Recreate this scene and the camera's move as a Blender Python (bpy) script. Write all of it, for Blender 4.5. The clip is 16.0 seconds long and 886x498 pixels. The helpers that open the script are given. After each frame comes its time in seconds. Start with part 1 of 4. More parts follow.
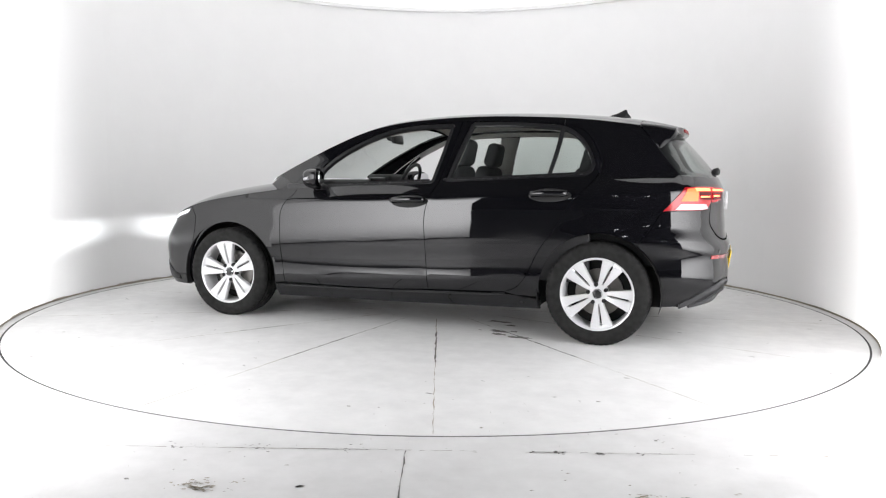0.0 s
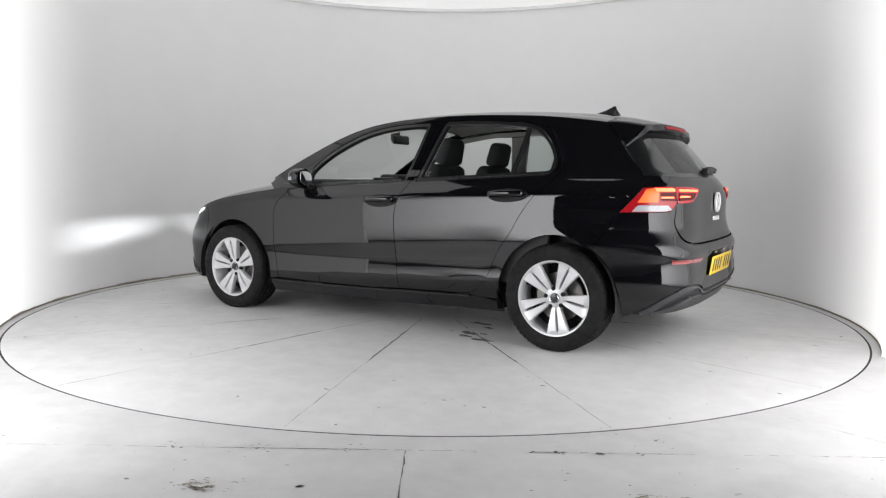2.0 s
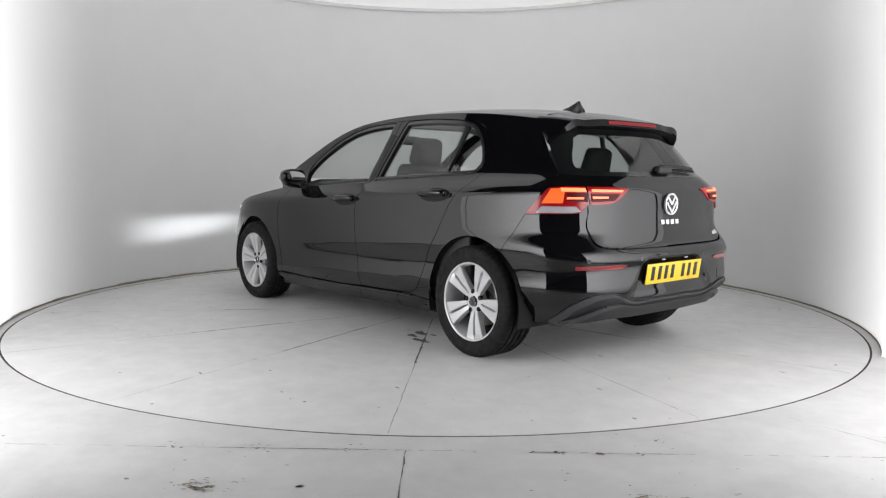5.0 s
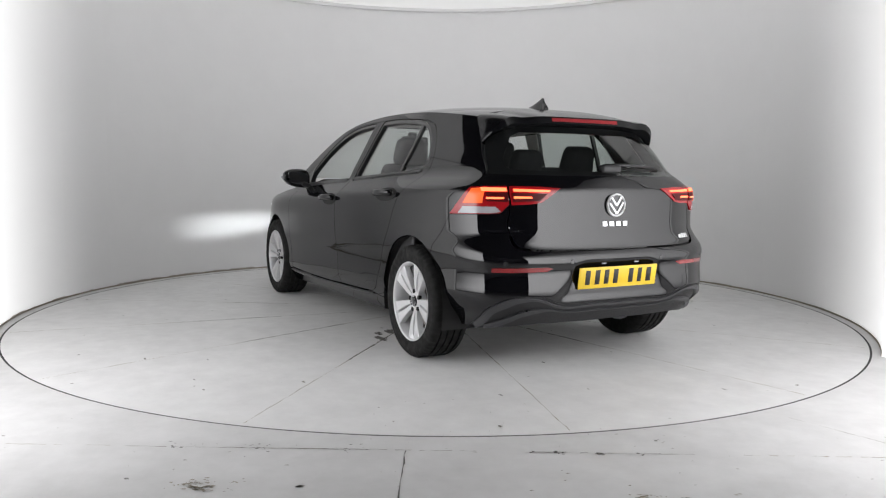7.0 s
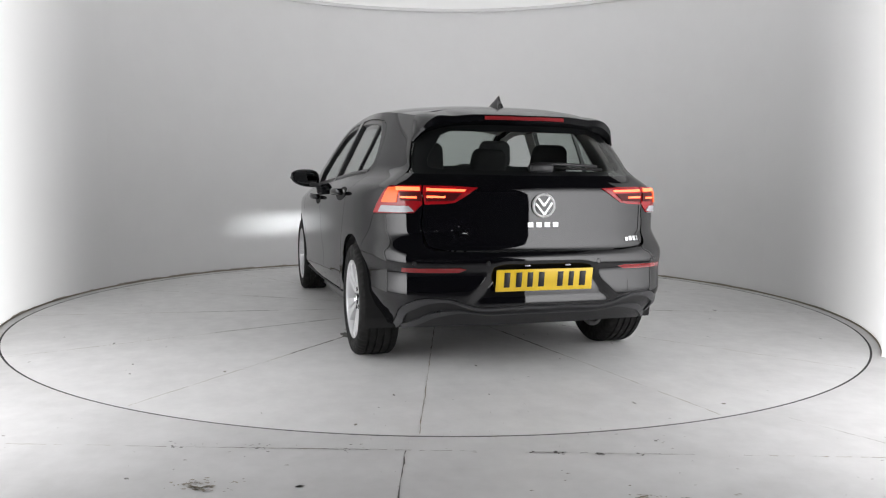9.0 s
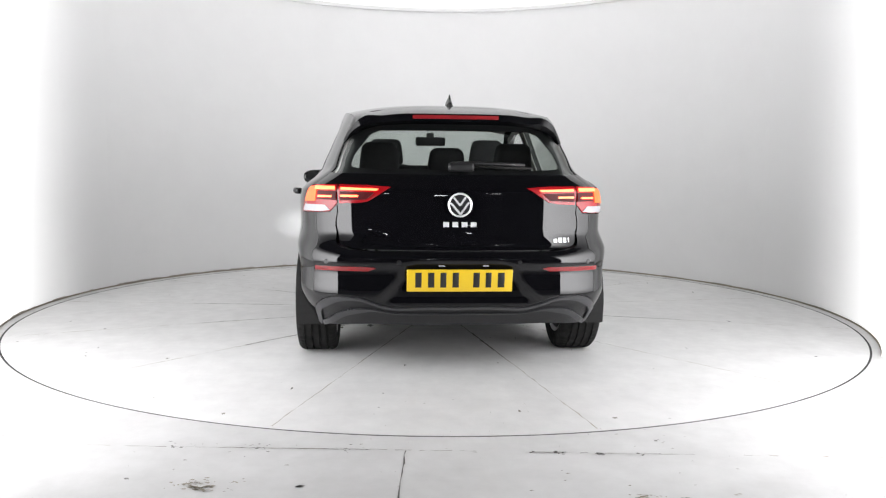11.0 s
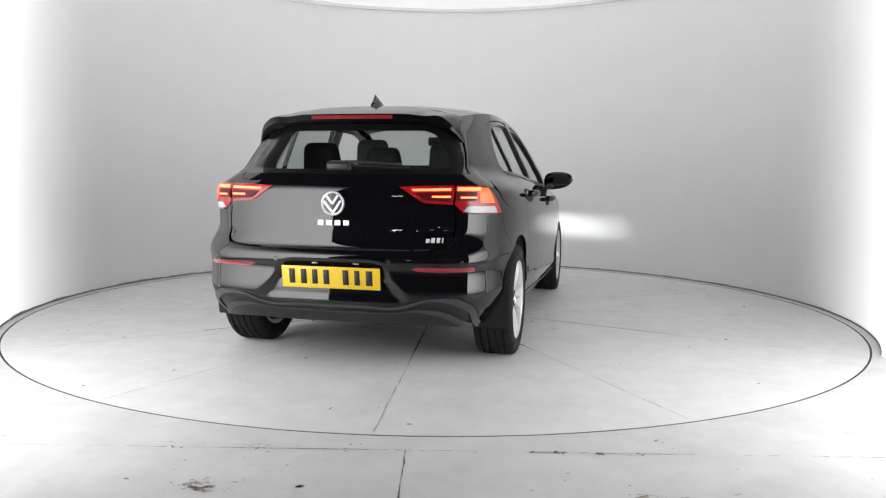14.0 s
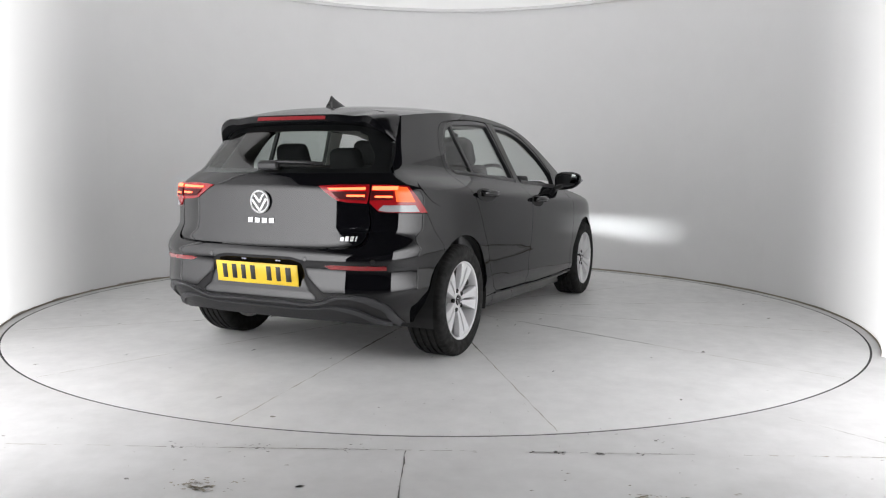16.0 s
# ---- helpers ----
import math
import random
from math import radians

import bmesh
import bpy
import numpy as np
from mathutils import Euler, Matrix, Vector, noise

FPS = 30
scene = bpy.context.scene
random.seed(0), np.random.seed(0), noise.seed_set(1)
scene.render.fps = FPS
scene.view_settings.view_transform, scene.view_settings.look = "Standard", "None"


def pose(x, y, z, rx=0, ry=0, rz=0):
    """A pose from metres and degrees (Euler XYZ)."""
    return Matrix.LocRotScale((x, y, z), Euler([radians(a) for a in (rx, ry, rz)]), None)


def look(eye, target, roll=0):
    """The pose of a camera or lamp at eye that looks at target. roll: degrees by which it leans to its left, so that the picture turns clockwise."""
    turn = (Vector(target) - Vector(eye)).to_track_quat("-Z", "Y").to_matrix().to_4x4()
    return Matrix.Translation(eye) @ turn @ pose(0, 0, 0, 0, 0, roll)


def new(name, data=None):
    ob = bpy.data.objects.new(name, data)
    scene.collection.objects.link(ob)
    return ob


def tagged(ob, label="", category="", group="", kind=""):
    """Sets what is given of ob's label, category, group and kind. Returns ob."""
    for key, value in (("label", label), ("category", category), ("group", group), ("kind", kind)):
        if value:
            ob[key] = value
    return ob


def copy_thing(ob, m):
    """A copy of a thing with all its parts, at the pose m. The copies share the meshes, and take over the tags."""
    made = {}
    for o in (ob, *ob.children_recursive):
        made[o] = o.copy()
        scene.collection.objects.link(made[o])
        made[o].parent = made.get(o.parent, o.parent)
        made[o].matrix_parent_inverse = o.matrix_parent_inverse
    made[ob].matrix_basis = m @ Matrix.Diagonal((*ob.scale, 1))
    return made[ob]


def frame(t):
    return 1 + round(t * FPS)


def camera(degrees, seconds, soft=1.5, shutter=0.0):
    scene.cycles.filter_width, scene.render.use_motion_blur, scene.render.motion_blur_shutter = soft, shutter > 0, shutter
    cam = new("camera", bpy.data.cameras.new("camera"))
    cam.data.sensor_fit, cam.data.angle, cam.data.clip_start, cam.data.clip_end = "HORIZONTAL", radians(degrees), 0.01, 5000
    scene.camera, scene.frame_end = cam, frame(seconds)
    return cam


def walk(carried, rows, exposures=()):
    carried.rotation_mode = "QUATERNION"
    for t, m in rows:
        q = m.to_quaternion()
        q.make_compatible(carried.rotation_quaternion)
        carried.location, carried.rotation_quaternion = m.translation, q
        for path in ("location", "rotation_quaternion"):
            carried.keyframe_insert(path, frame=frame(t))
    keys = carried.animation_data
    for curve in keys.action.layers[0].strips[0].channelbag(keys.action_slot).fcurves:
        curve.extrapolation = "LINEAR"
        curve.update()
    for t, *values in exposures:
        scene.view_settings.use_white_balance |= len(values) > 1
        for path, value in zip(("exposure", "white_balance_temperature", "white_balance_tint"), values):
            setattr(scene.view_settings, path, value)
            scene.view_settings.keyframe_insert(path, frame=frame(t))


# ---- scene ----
cam = camera(60.67, 16.0, soft=1.2)
EYE = (0.0, -5.794, 1.008)
YAW, PITCH = radians(0.40), radians(5.48)
AIM = (math.sin(YAW) * math.cos(PITCH), -5.794 + math.cos(YAW) * math.cos(PITCH), 1.008 - math.sin(PITCH))
STAND = look(EYE, AIM, 0.58)
walk(cam, [(0.0, STAND), (16.0, STAND)],
     exposures=[(0.0, 0.28), (0.5, 0.26), (1.0, 0.07), (1.5, -0.14), (2.5, -0.29), (4.0, -0.40), (7.0, -0.45), (9.2, -0.52), (11.3, 0.22), (12.5, 0.25), (13.5, 0.06), (14.3, -0.24), (16.0, -0.36)])

# ---- world: the dark hall round the booth ----
world = bpy.data.worlds.new("world")
scene.world = world
world.use_nodes = True
world.node_tree.nodes["Background"].inputs[0].default_value = (0.5, 0.55, 0.65, 1)
world.node_tree.nodes["Background"].inputs[1].default_value = 0.01


# ---- materials ----
def mat(name, color, rough=0.5, metal=0.0, coat=0.0, coat_rough=0.03, spec=0.5, emit=None, power=0.0,
        grain=0.0, grain_scale=40.0, bump=0.0, bump_scale=200.0, trans=0.0, ior=1.45):
    m = bpy.data.materials.new(name)
    m.use_nodes = True
    nt = m.node_tree
    b = nt.nodes["Principled BSDF"]
    b.inputs["Base Color"].default_value = (*color, 1)
    b.inputs["Roughness"].default_value = rough
    b.inputs["Metallic"].default_value = metal
    b.inputs["Coat Weight"].default_value = coat
    b.inputs["Coat Roughness"].default_value = coat_rough
    b.inputs["Specular IOR Level"].default_value = spec
    b.inputs["Transmission Weight"].default_value = trans
    b.inputs["IOR"].default_value = ior
    if emit:
        b.inputs["Emission Color"].default_value = (*emit, 1)
        b.inputs["Emission Strength"].default_value = power
    if grain or bump:
        tc = nt.nodes.new("ShaderNodeTexCoord")
    if grain:
        n1 = nt.nodes.new("ShaderNodeTexNoise")
        n1.inputs["Scale"].default_value = grain_scale
        n1.inputs["Detail"].default_value = 11
        n1.inputs["Roughness"].default_value = 0.68
        n2 = nt.nodes.new("ShaderNodeTexNoise")
        n2.inputs["Scale"].default_value = grain_scale / 9
        n2.inputs["Detail"].default_value = 4
        mx = nt.nodes.new("ShaderNodeMath")
        mx.operation = "ADD"
        ramp = nt.nodes.new("ShaderNodeMapRange")
        ramp.inputs["From Min"].default_value = 0.6
        ramp.inputs["From Max"].default_value = 1.4
        ramp.inputs["To Min"].default_value = 1 - grain
        ramp.inputs["To Max"].default_value = 1 + grain
        mul = nt.nodes.new("ShaderNodeVectorMath")
        mul.operation = "SCALE"
        mul.inputs[0].default_value = color
        for n in (n1, n2):
            nt.links.new(tc.outputs["Object"], n.inputs["Vector"])
        nt.links.new(n1.outputs["Fac"], mx.inputs[0])
        nt.links.new(n2.outputs["Fac"], mx.inputs[1])
        nt.links.new(mx.outputs[0], ramp.inputs["Value"])
        nt.links.new(ramp.outputs[0], mul.inputs["Scale"])
        nt.links.new(mul.outputs[0], b.inputs["Base Color"])
    if bump:
        n3 = nt.nodes.new("ShaderNodeTexNoise")
        n3.inputs["Scale"].default_value = bump_scale
        n3.inputs["Detail"].default_value = 3
        bp = nt.nodes.new("ShaderNodeBump")
        bp.inputs["Strength"].default_value = bump
        bp.inputs["Distance"].default_value = 0.002
        nt.links.new(tc.outputs["Object"], n3.inputs["Vector"])
        nt.links.new(n3.outputs["Fac"], bp.inputs["Height"])
        nt.links.new(bp.outputs[0], b.inputs["Normal"])
    return m


M_WALL = mat("white_wall_paint", (0.81, 0.807, 0.807), 0.6, grain=0.03, grain_scale=3, bump=0.1, bump_scale=60)
# The ceiling's emission is added fill to brighten floor and walls.
M_CEILING = mat("white_ceiling_added_fill", (0.8, 0.8, 0.8), 0.6, emit=(1, 1, 1), power=0.53, grain=0.02, grain_scale=4)
M_FLOOR = mat("worn_grey_floor_paint", (0.57, 0.567, 0.562), 0.35, spec=0.12, grain=0.15, grain_scale=5, bump=0.1, bump_scale=90)
M_HALL = mat("dark_hall", (0.03, 0.03, 0.03), 0.9)
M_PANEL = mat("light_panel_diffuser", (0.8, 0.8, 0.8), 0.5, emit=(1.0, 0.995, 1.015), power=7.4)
M_PAINT = mat("black_pearl_car_paint", (0.0035, 0.0035, 0.0045), 0.3, metal=0.0, coat=1.0, coat_rough=0.03, spec=0.0)
M_PAINT.node_tree.nodes["Principled BSDF"].inputs["Coat IOR"].default_value = 1.52
M_RUBBER = mat("tyre_rubber", (0.011, 0.0108, 0.0105), 0.75, spec=0.25, grain=0.25, grain_scale=60, bump=0.3, bump_scale=300)
M_GAP = mat("dark_joint", (0.03, 0.03, 0.03), 0.9)


def mesh_object(name, verts, faces, material, parent=None, label="", smooth=False):
    me = bpy.data.meshes.new(name)
    me.from_pydata([tuple(v) for v in verts], [], faces)
    me.update()
    if material:
        me.materials.append(material)
    if smooth:
        me.shade_smooth()
    ob = new(name, me)
    if parent:
        ob.parent = parent
    if label:
        ob["label"] = label
    return ob


def part(name, bm, material, parent=None, label="", smooth=False):
    me = bpy.data.meshes.new(name)
    bm.to_mesh(me)
    bm.free()
    me.materials.append(material)
    if smooth:
        me.shade_smooth()
    ob = new(name, me)
    if parent:
        ob.parent = parent
    if label:
        ob["label"] = label
    return ob


# ---- the booth ----
WALL_R, WALL_Y, WALL_H, TABLE_R = 3.007, 0.045, 2.905, 2.930


def ring_wall(name, r0, r1, z0, z1, a0, a1, material, steps=220, cy=WALL_Y):
    """An upright curved slab between two radii, from angle a0 to a1 in degrees."""
    v, f = [], []
    for i in range(steps + 1):
        a = radians(a0 + (a1 - a0) * i / steps)
        for r, z in ((r0, z0), (r0, z1), (r1, z1), (r1, z0)):
            v.append((r * math.cos(a), cy + r * math.sin(a), z))
    for i in range(steps):
        for k in range(4):
            f.append((4 * i + k, 4 * i + (k + 1) % 4, 4 * i + 4 + (k + 1) % 4, 4 * i + 4 + k))
    f += [(0, 3, 2, 1), (4 * steps, 4 * steps + 1, 4 * steps + 2, 4 * steps + 3)]
    ob = mesh_object(name, v, f, material)
    ob.data.shade_smooth()
    ob.data.set_sharp_from_angle(angle=radians(40))
    return ob


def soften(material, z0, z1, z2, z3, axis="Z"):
    """Fades the emission of a light panel or a wall towards both ends of an axis."""
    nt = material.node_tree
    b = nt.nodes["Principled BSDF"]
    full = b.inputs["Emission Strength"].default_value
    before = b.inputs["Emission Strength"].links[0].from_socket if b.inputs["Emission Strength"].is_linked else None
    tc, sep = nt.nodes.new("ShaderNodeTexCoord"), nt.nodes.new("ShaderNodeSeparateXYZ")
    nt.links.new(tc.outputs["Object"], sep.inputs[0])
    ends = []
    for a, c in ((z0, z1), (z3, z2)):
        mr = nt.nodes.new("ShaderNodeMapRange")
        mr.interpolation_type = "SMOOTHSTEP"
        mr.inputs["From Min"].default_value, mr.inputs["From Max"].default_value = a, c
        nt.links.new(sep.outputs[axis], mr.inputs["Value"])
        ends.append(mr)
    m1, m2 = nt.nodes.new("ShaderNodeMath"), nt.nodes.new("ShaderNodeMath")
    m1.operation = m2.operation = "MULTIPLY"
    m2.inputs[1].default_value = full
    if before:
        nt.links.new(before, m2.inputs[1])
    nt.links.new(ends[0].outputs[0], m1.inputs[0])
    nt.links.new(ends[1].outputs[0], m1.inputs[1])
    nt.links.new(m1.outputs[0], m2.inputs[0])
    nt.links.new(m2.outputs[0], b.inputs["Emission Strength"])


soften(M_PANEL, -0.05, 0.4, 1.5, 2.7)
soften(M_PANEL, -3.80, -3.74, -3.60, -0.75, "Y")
# Emission stands in for strong light on the side walls, fading along y.
M_WALL_ADDED_GLOW = mat("wall_paint_added_glow", (0.81, 0.807, 0.807), 0.6, emit=(1, 1, 1), power=1.3)
soften(M_WALL_ADDED_GLOW, -3.0, -2.9, -1.6, 0.85, "Y")
M_WALL_ADDED_GLOW_RIGHT = mat("wall_paint_added_glow_right", (0.81, 0.807, 0.807), 0.6, emit=(1, 1, 1), power=0.95)
soften(M_WALL_ADDED_GLOW_RIGHT, -3.0, -2.9, -1.6, 0.6, "Y")


def vary_gloss(material, lo, hi, scale):
    """Patchy gloss: worn and polished places."""
    nt = material.node_tree
    tc, n, mr = nt.nodes.new("ShaderNodeTexCoord"), nt.nodes.new("ShaderNodeTexNoise"), nt.nodes.new("ShaderNodeMapRange")
    n.inputs["Scale"].default_value, n.inputs["Detail"].default_value = scale, 7
    mr.inputs["From Min"].default_value, mr.inputs["From Max"].default_value = .35, .65
    mr.inputs["To Min"].default_value, mr.inputs["To Max"].default_value = lo, hi
    nt.links.new(tc.outputs["Object"], n.inputs["Vector"])
    nt.links.new(n.outputs["Fac"], mr.inputs["Value"])
    nt.links.new(mr.outputs[0], nt.nodes["Principled BSDF"].inputs["Roughness"])


vary_gloss(M_FLOOR, .36, .52, 14.0)
vary_gloss(M_RUBBER, .6, .9, 30.0)
tagged(ring_wall("wall_round", WALL_R, WALL_R + .12, 0, WALL_H, 16, 164, M_WALL), "white painted curved studio wall", kind="structure")
# Plain side walls that carry the added emission; no lamp stands behind them.
for a0, a1, m in ((-31.5, 16, M_WALL_ADDED_GLOW_RIGHT), (164, 211.5, M_WALL_ADDED_GLOW)):
    tagged(ring_wall("wall_added_glow", WALL_R, WALL_R + .12, 0, WALL_H, a0, a1, m, 60), "curved white wall, its brightness near the mouth added as emission", kind="structure")
M_LINE = mat("grimy_joint_line", (0.19, 0.178, 0.152), 0.8, grain=0.4, grain_scale=25)
M_LINE_DARK = mat("dark_joint_line", (0.10, 0.096, 0.088), 0.8, grain=0.4, grain_scale=40)
M_LINE_PALE = mat("pale_rusty_joint_line", (0.29, 0.255, 0.20), 0.7, grain=0.25, grain_scale=30)
M_DIRT = mat("dry_brown_stain", (0.24, 0.215, 0.165), 0.6, grain=0.3, grain_scale=50)
M_OIL = mat("dark_wet_oil_stain", (0.25, 0.243, 0.23), 0.2, grain=0.3, grain_scale=30)
M_CORNICE = mat("white_cornice", (0.8, 0.8, 0.8), 0.5)
tagged(ring_wall("baseboard", WALL_R - .004, WALL_R, 0, .012, -31.5, 211.5, M_LINE_PALE), "grimy line along the foot of the wall", kind="structure")
M_GRIME = mat("brown_wall_grime", (0.40, 0.375, 0.335), 0.8, grain=0.4, grain_scale=18)
grime_rnd = random.Random(21)


def foot_grime(a0, a1, low, high, steps):
    """Dirt of uneven height along the wall's foot."""
    v, f, h = [], [], low
    for i in range(steps + 1):
        a = radians(a0 + (a1 - a0) * i / steps)
        h = min(high, max(low, h + grime_rnd.uniform(-.4, .4) * (high - low)))
        for z in (.010, h):
            v.append(((WALL_R - .0055) * math.cos(a), WALL_Y + (WALL_R - .0055) * math.sin(a), z))
    f = [(2 * i, 2 * i + 1, 2 * i + 3, 2 * i + 2) for i in range(steps)]
    return tagged(mesh_object("wall_grime", v, f, M_GRIME), "brown grime along the foot of the wall", kind="structure")


foot_grime(118, 211, .011, .022, 300)
foot_grime(60, 118, .010, .016, 160)
foot_grime(-31, 60, .0105, .018, 280)
tagged(ring_wall("trim", WALL_R - .03, WALL_R, WALL_H - .036, WALL_H, -31.5, 211.5, M_CORNICE), "white cornice along the top of the wall", kind="structure")


def disc_sheet(name, r0, r1, z, material, steps=160, square=None):
    """A flat ring; with square given its outer edge is a square of that half width."""
    v, f = [], []
    for i in range(steps):
        a = 2 * math.pi * i / steps
        c, s = math.cos(a), math.sin(a)
        k = square / max(abs(c), abs(s)) if square else r1
        v += [(r0 * c, r0 * s, z), (k * c, k * s, z)]
    for i in range(steps):
        j = (i + 1) % steps
        f.append((2 * i, 2 * i + 1, 2 * j + 1, 2 * j))
    return mesh_object(name, v, f, material)


tagged(disc_sheet("floor", TABLE_R + .006, 0, 0, M_FLOOR, 320, 9.0), "worn pale grey painted concrete floor", kind="structure")
bm = bmesh.new()
bmesh.ops.create_circle(bm, cap_ends=True, segments=96, radius=TABLE_R + .2)
bmesh.ops.translate(bm, verts=bm.verts, vec=(0, 0, -.06))
tagged(part("pit", bm, M_HALL), "dark pit below the turntable", kind="structure")
def cut_disc(name, r, y0, z, material, steps=96):
    """A flat disc that ends at a straight front edge."""
    a0 = math.asin(y0 / r)
    v = [(r * math.cos(a0 + (math.pi - 2 * a0) * i / steps), r * math.sin(a0 + (math.pi - 2 * a0) * i / steps), z) for i in range(steps + 1)]
    return mesh_object(name, v, [tuple(range(steps + 1))], material)


# Plain white ceiling; its glow is only the added fill.
tagged(cut_disc("ceiling", 3.2, -0.7, WALL_H + .002, M_CEILING), "white round studio ceiling with added fill emission", kind="structure")

# the dark hall behind the camera and round the booth
v = [(x, y, z) for z in (-.05, 4.5) for x, y in ((-8.5, -8.5), (8.5, -8.5), (8.5, 8.5), (-8.5, 8.5))]
tagged(mesh_object("wall_hall", v, [(0, 1, 5, 4), (1, 2, 6, 5), (2, 3, 7, 6), (3, 0, 4, 7), (4, 5, 6, 7)], M_HALL), "dark hall walls", kind="structure")

tagged(disc_sheet("gap_ring", TABLE_R - .0062, TABLE_R + .0062, -.0015, M_GAP, 320), "dark gap round the turntable", kind="structure")

# turntable
bm = bmesh.new()
bmesh.ops.create_cone(bm, cap_ends=True, segments=320, radius1=TABLE_R - .006, radius2=TABLE_R - .006, depth=.055)
bmesh.ops.translate(bm, verts=bm.verts, vec=(0, 0, -.0275))
M_TABLE = mat("worn_grey_turntable_paint", (0.66, 0.657, 0.651), 0.3, spec=0.25, grain=0.15, grain_scale=5, bump=0.1, bump_scale=90)
vary_gloss(M_TABLE, .32, .50, 12.0)
turntable = tagged(part("turntable", bm, M_TABLE), "round grey painted turntable with worn radial joints", "turntable")
rnd = random.Random(7)


def ragged(name, a, b, width, material, parent=None, z=.0012, keep=1.0, step=.05, label=""):
    """A worn joint from a to b: short uneven pieces, some of them missing."""
    a, b = Vector((*a, z)), Vector((*b, z))
    n = max(2, int((b - a).length / step))
    u = (b - a).normalized()
    w = Vector((-u.y, u.x, 0))
    v, f = [], []
    mid = [a + (b - a) * (i / n) + w * rnd.uniform(-1, 1) * .003 for i in range(n + 1)]
    wd = [width * rnd.uniform(.1, 1.3) for _ in range(n + 1)]
    for i in range(n + 1):
        v += [mid[i] + w * wd[i] / 2, mid[i] - w * wd[i] / 2]
    for i in range(n):
        if rnd.random() < keep:
            f.append((2 * i, 2 * i + 1, 2 * i + 3, 2 * i + 2))
    ob = mesh_object(name, v, f, material, parent, label)
    if not parent:
        tagged(ob, label, kind="structure")
    return ob


def blot(name, x, y, r, material, parent=None, z=.0016, sx=1.0, sy=1.0, label=""):
    """A stain with an uneven outline."""
    k = [rnd.uniform(.45, 1.25) for _ in range(18)]
    v = [(x, y, z)] + [(x + sx * r * k[i] * math.cos(i * math.pi / 9), y + sy * r * k[i] * math.sin(i * math.pi / 9), z) for i in range(18)]
    ob = mesh_object(name, v, [(0, 1 + i, 1 + (i + 1) % 18) for i in range(18)], material, parent, label)
    if not parent:
        tagged(ob, label, kind="structure")
    return ob


def polar(r, a):
    return (r * math.cos(radians(a)), r * math.sin(radians(a)))


for a in (57.5, 83.8, 110, 136.3, 162.6, 188.8, 215.2, 251.5, 278, 304, 330, 5, 31):
    ragged("joint", polar(1.7, a), polar(2.9, a), .0045, M_LINE_PALE, turntable, label="worn radial joint")
    ragged("joint", polar(.5, a), polar(1.7, a), .006, M_LINE_PALE if a in (110, 57.5) else M_LINE, turntable, label="worn radial joint")
for a, r0, r1 in ((136.3, .95, 1.6), (136.3, 1.62, 1.78), (110, .95, 1.75), (251.5, .95, 1.8), (83.8, 1.2, 1.9), (188.8, 1.0, 1.5), (215.2, 1.1, 1.45), (57.5, 1.3, 1.6)):
    ragged("crack", polar(r0, a), polar(r1, a), .011, M_LINE_DARK, turntable, .0018, 1.0, .03, "dark worn crack")
for i in range(9):
    r, a = rnd.uniform(.7, 1.25), rnd.uniform(125, 150)
    x, y = polar(r, a)
    blot("oil_stain", x, y, rnd.uniform(.015, .05), M_OIL, turntable, .0022 + .0002 * i, 1.6, .7, "dark wet oil stain")
for i in range(70):
    r, a = 2.85 * math.sqrt(rnd.random()), rnd.uniform(0, 360)
    x, y = polar(r, a)
    blot("scuff", x, y, rnd.uniform(.004, .013), M_LINE if i % 3 else M_LINE_DARK, turntable, .0026, rnd.uniform(.5, 2.2), rnd.uniform(.4, 1), "small dark scuff")

# slab joints and wear in front of the turntable
for x0, x1, k, m in ((-1.15, -.12, .75, M_LINE), (-.12, .9, .6, M_LINE), (.35, 1.1, .6, M_LINE_DARK), (-.75, -.12, .45, M_LINE_DARK), (1.1, 1.75, .35, M_LINE), (-3.5, -1.15, .5, M_LINE_PALE), (1.1, 3.4, .4, M_LINE_PALE)):
    ragged("floor_joint", (x0, -3.085 - .022 * x0), (x1, -3.085 - .022 * x1), .0042, m, None, .0012 if m is M_LINE else .0018, k, .03, "worn slab joint in the floor")
ragged("floor_joint", (-.113, -3.09), (-.125, -5.6), .005, M_LINE_DARK, None, .0014, 1.0, .04, "worn slab joint in the floor")
ragged("floor_joint", (1.50, -2.66), (2.1, -3.45), .003, M_LINE, None, .0014, 1.0, .04, "fine floor crack")


def spatter(name, spots, z, material, label):
    """Many small flecks of dirt round given places, as one sheet: (x, y, spread, count, size)."""
    v, f = [], []
    for x, y, spread, count, size in spots:
        for _ in range(count):
            cx, cy, r = x + rnd.gauss(0, spread), y + rnd.gauss(0, spread * .55), size * rnd.uniform(.35, 1.2)
            st, n0 = rnd.uniform(.7, 2.6), len(v)
            v += [(cx + r * st * math.cos(k * math.pi / 4) * rnd.uniform(.5, 1.2), cy + r * math.sin(k * math.pi / 4) * rnd.uniform(.5, 1.2), z) for k in range(8)]
            f.append(tuple(range(n0, n0 + 8)))
    return tagged(mesh_object(name, v, f, material), label, kind="structure")


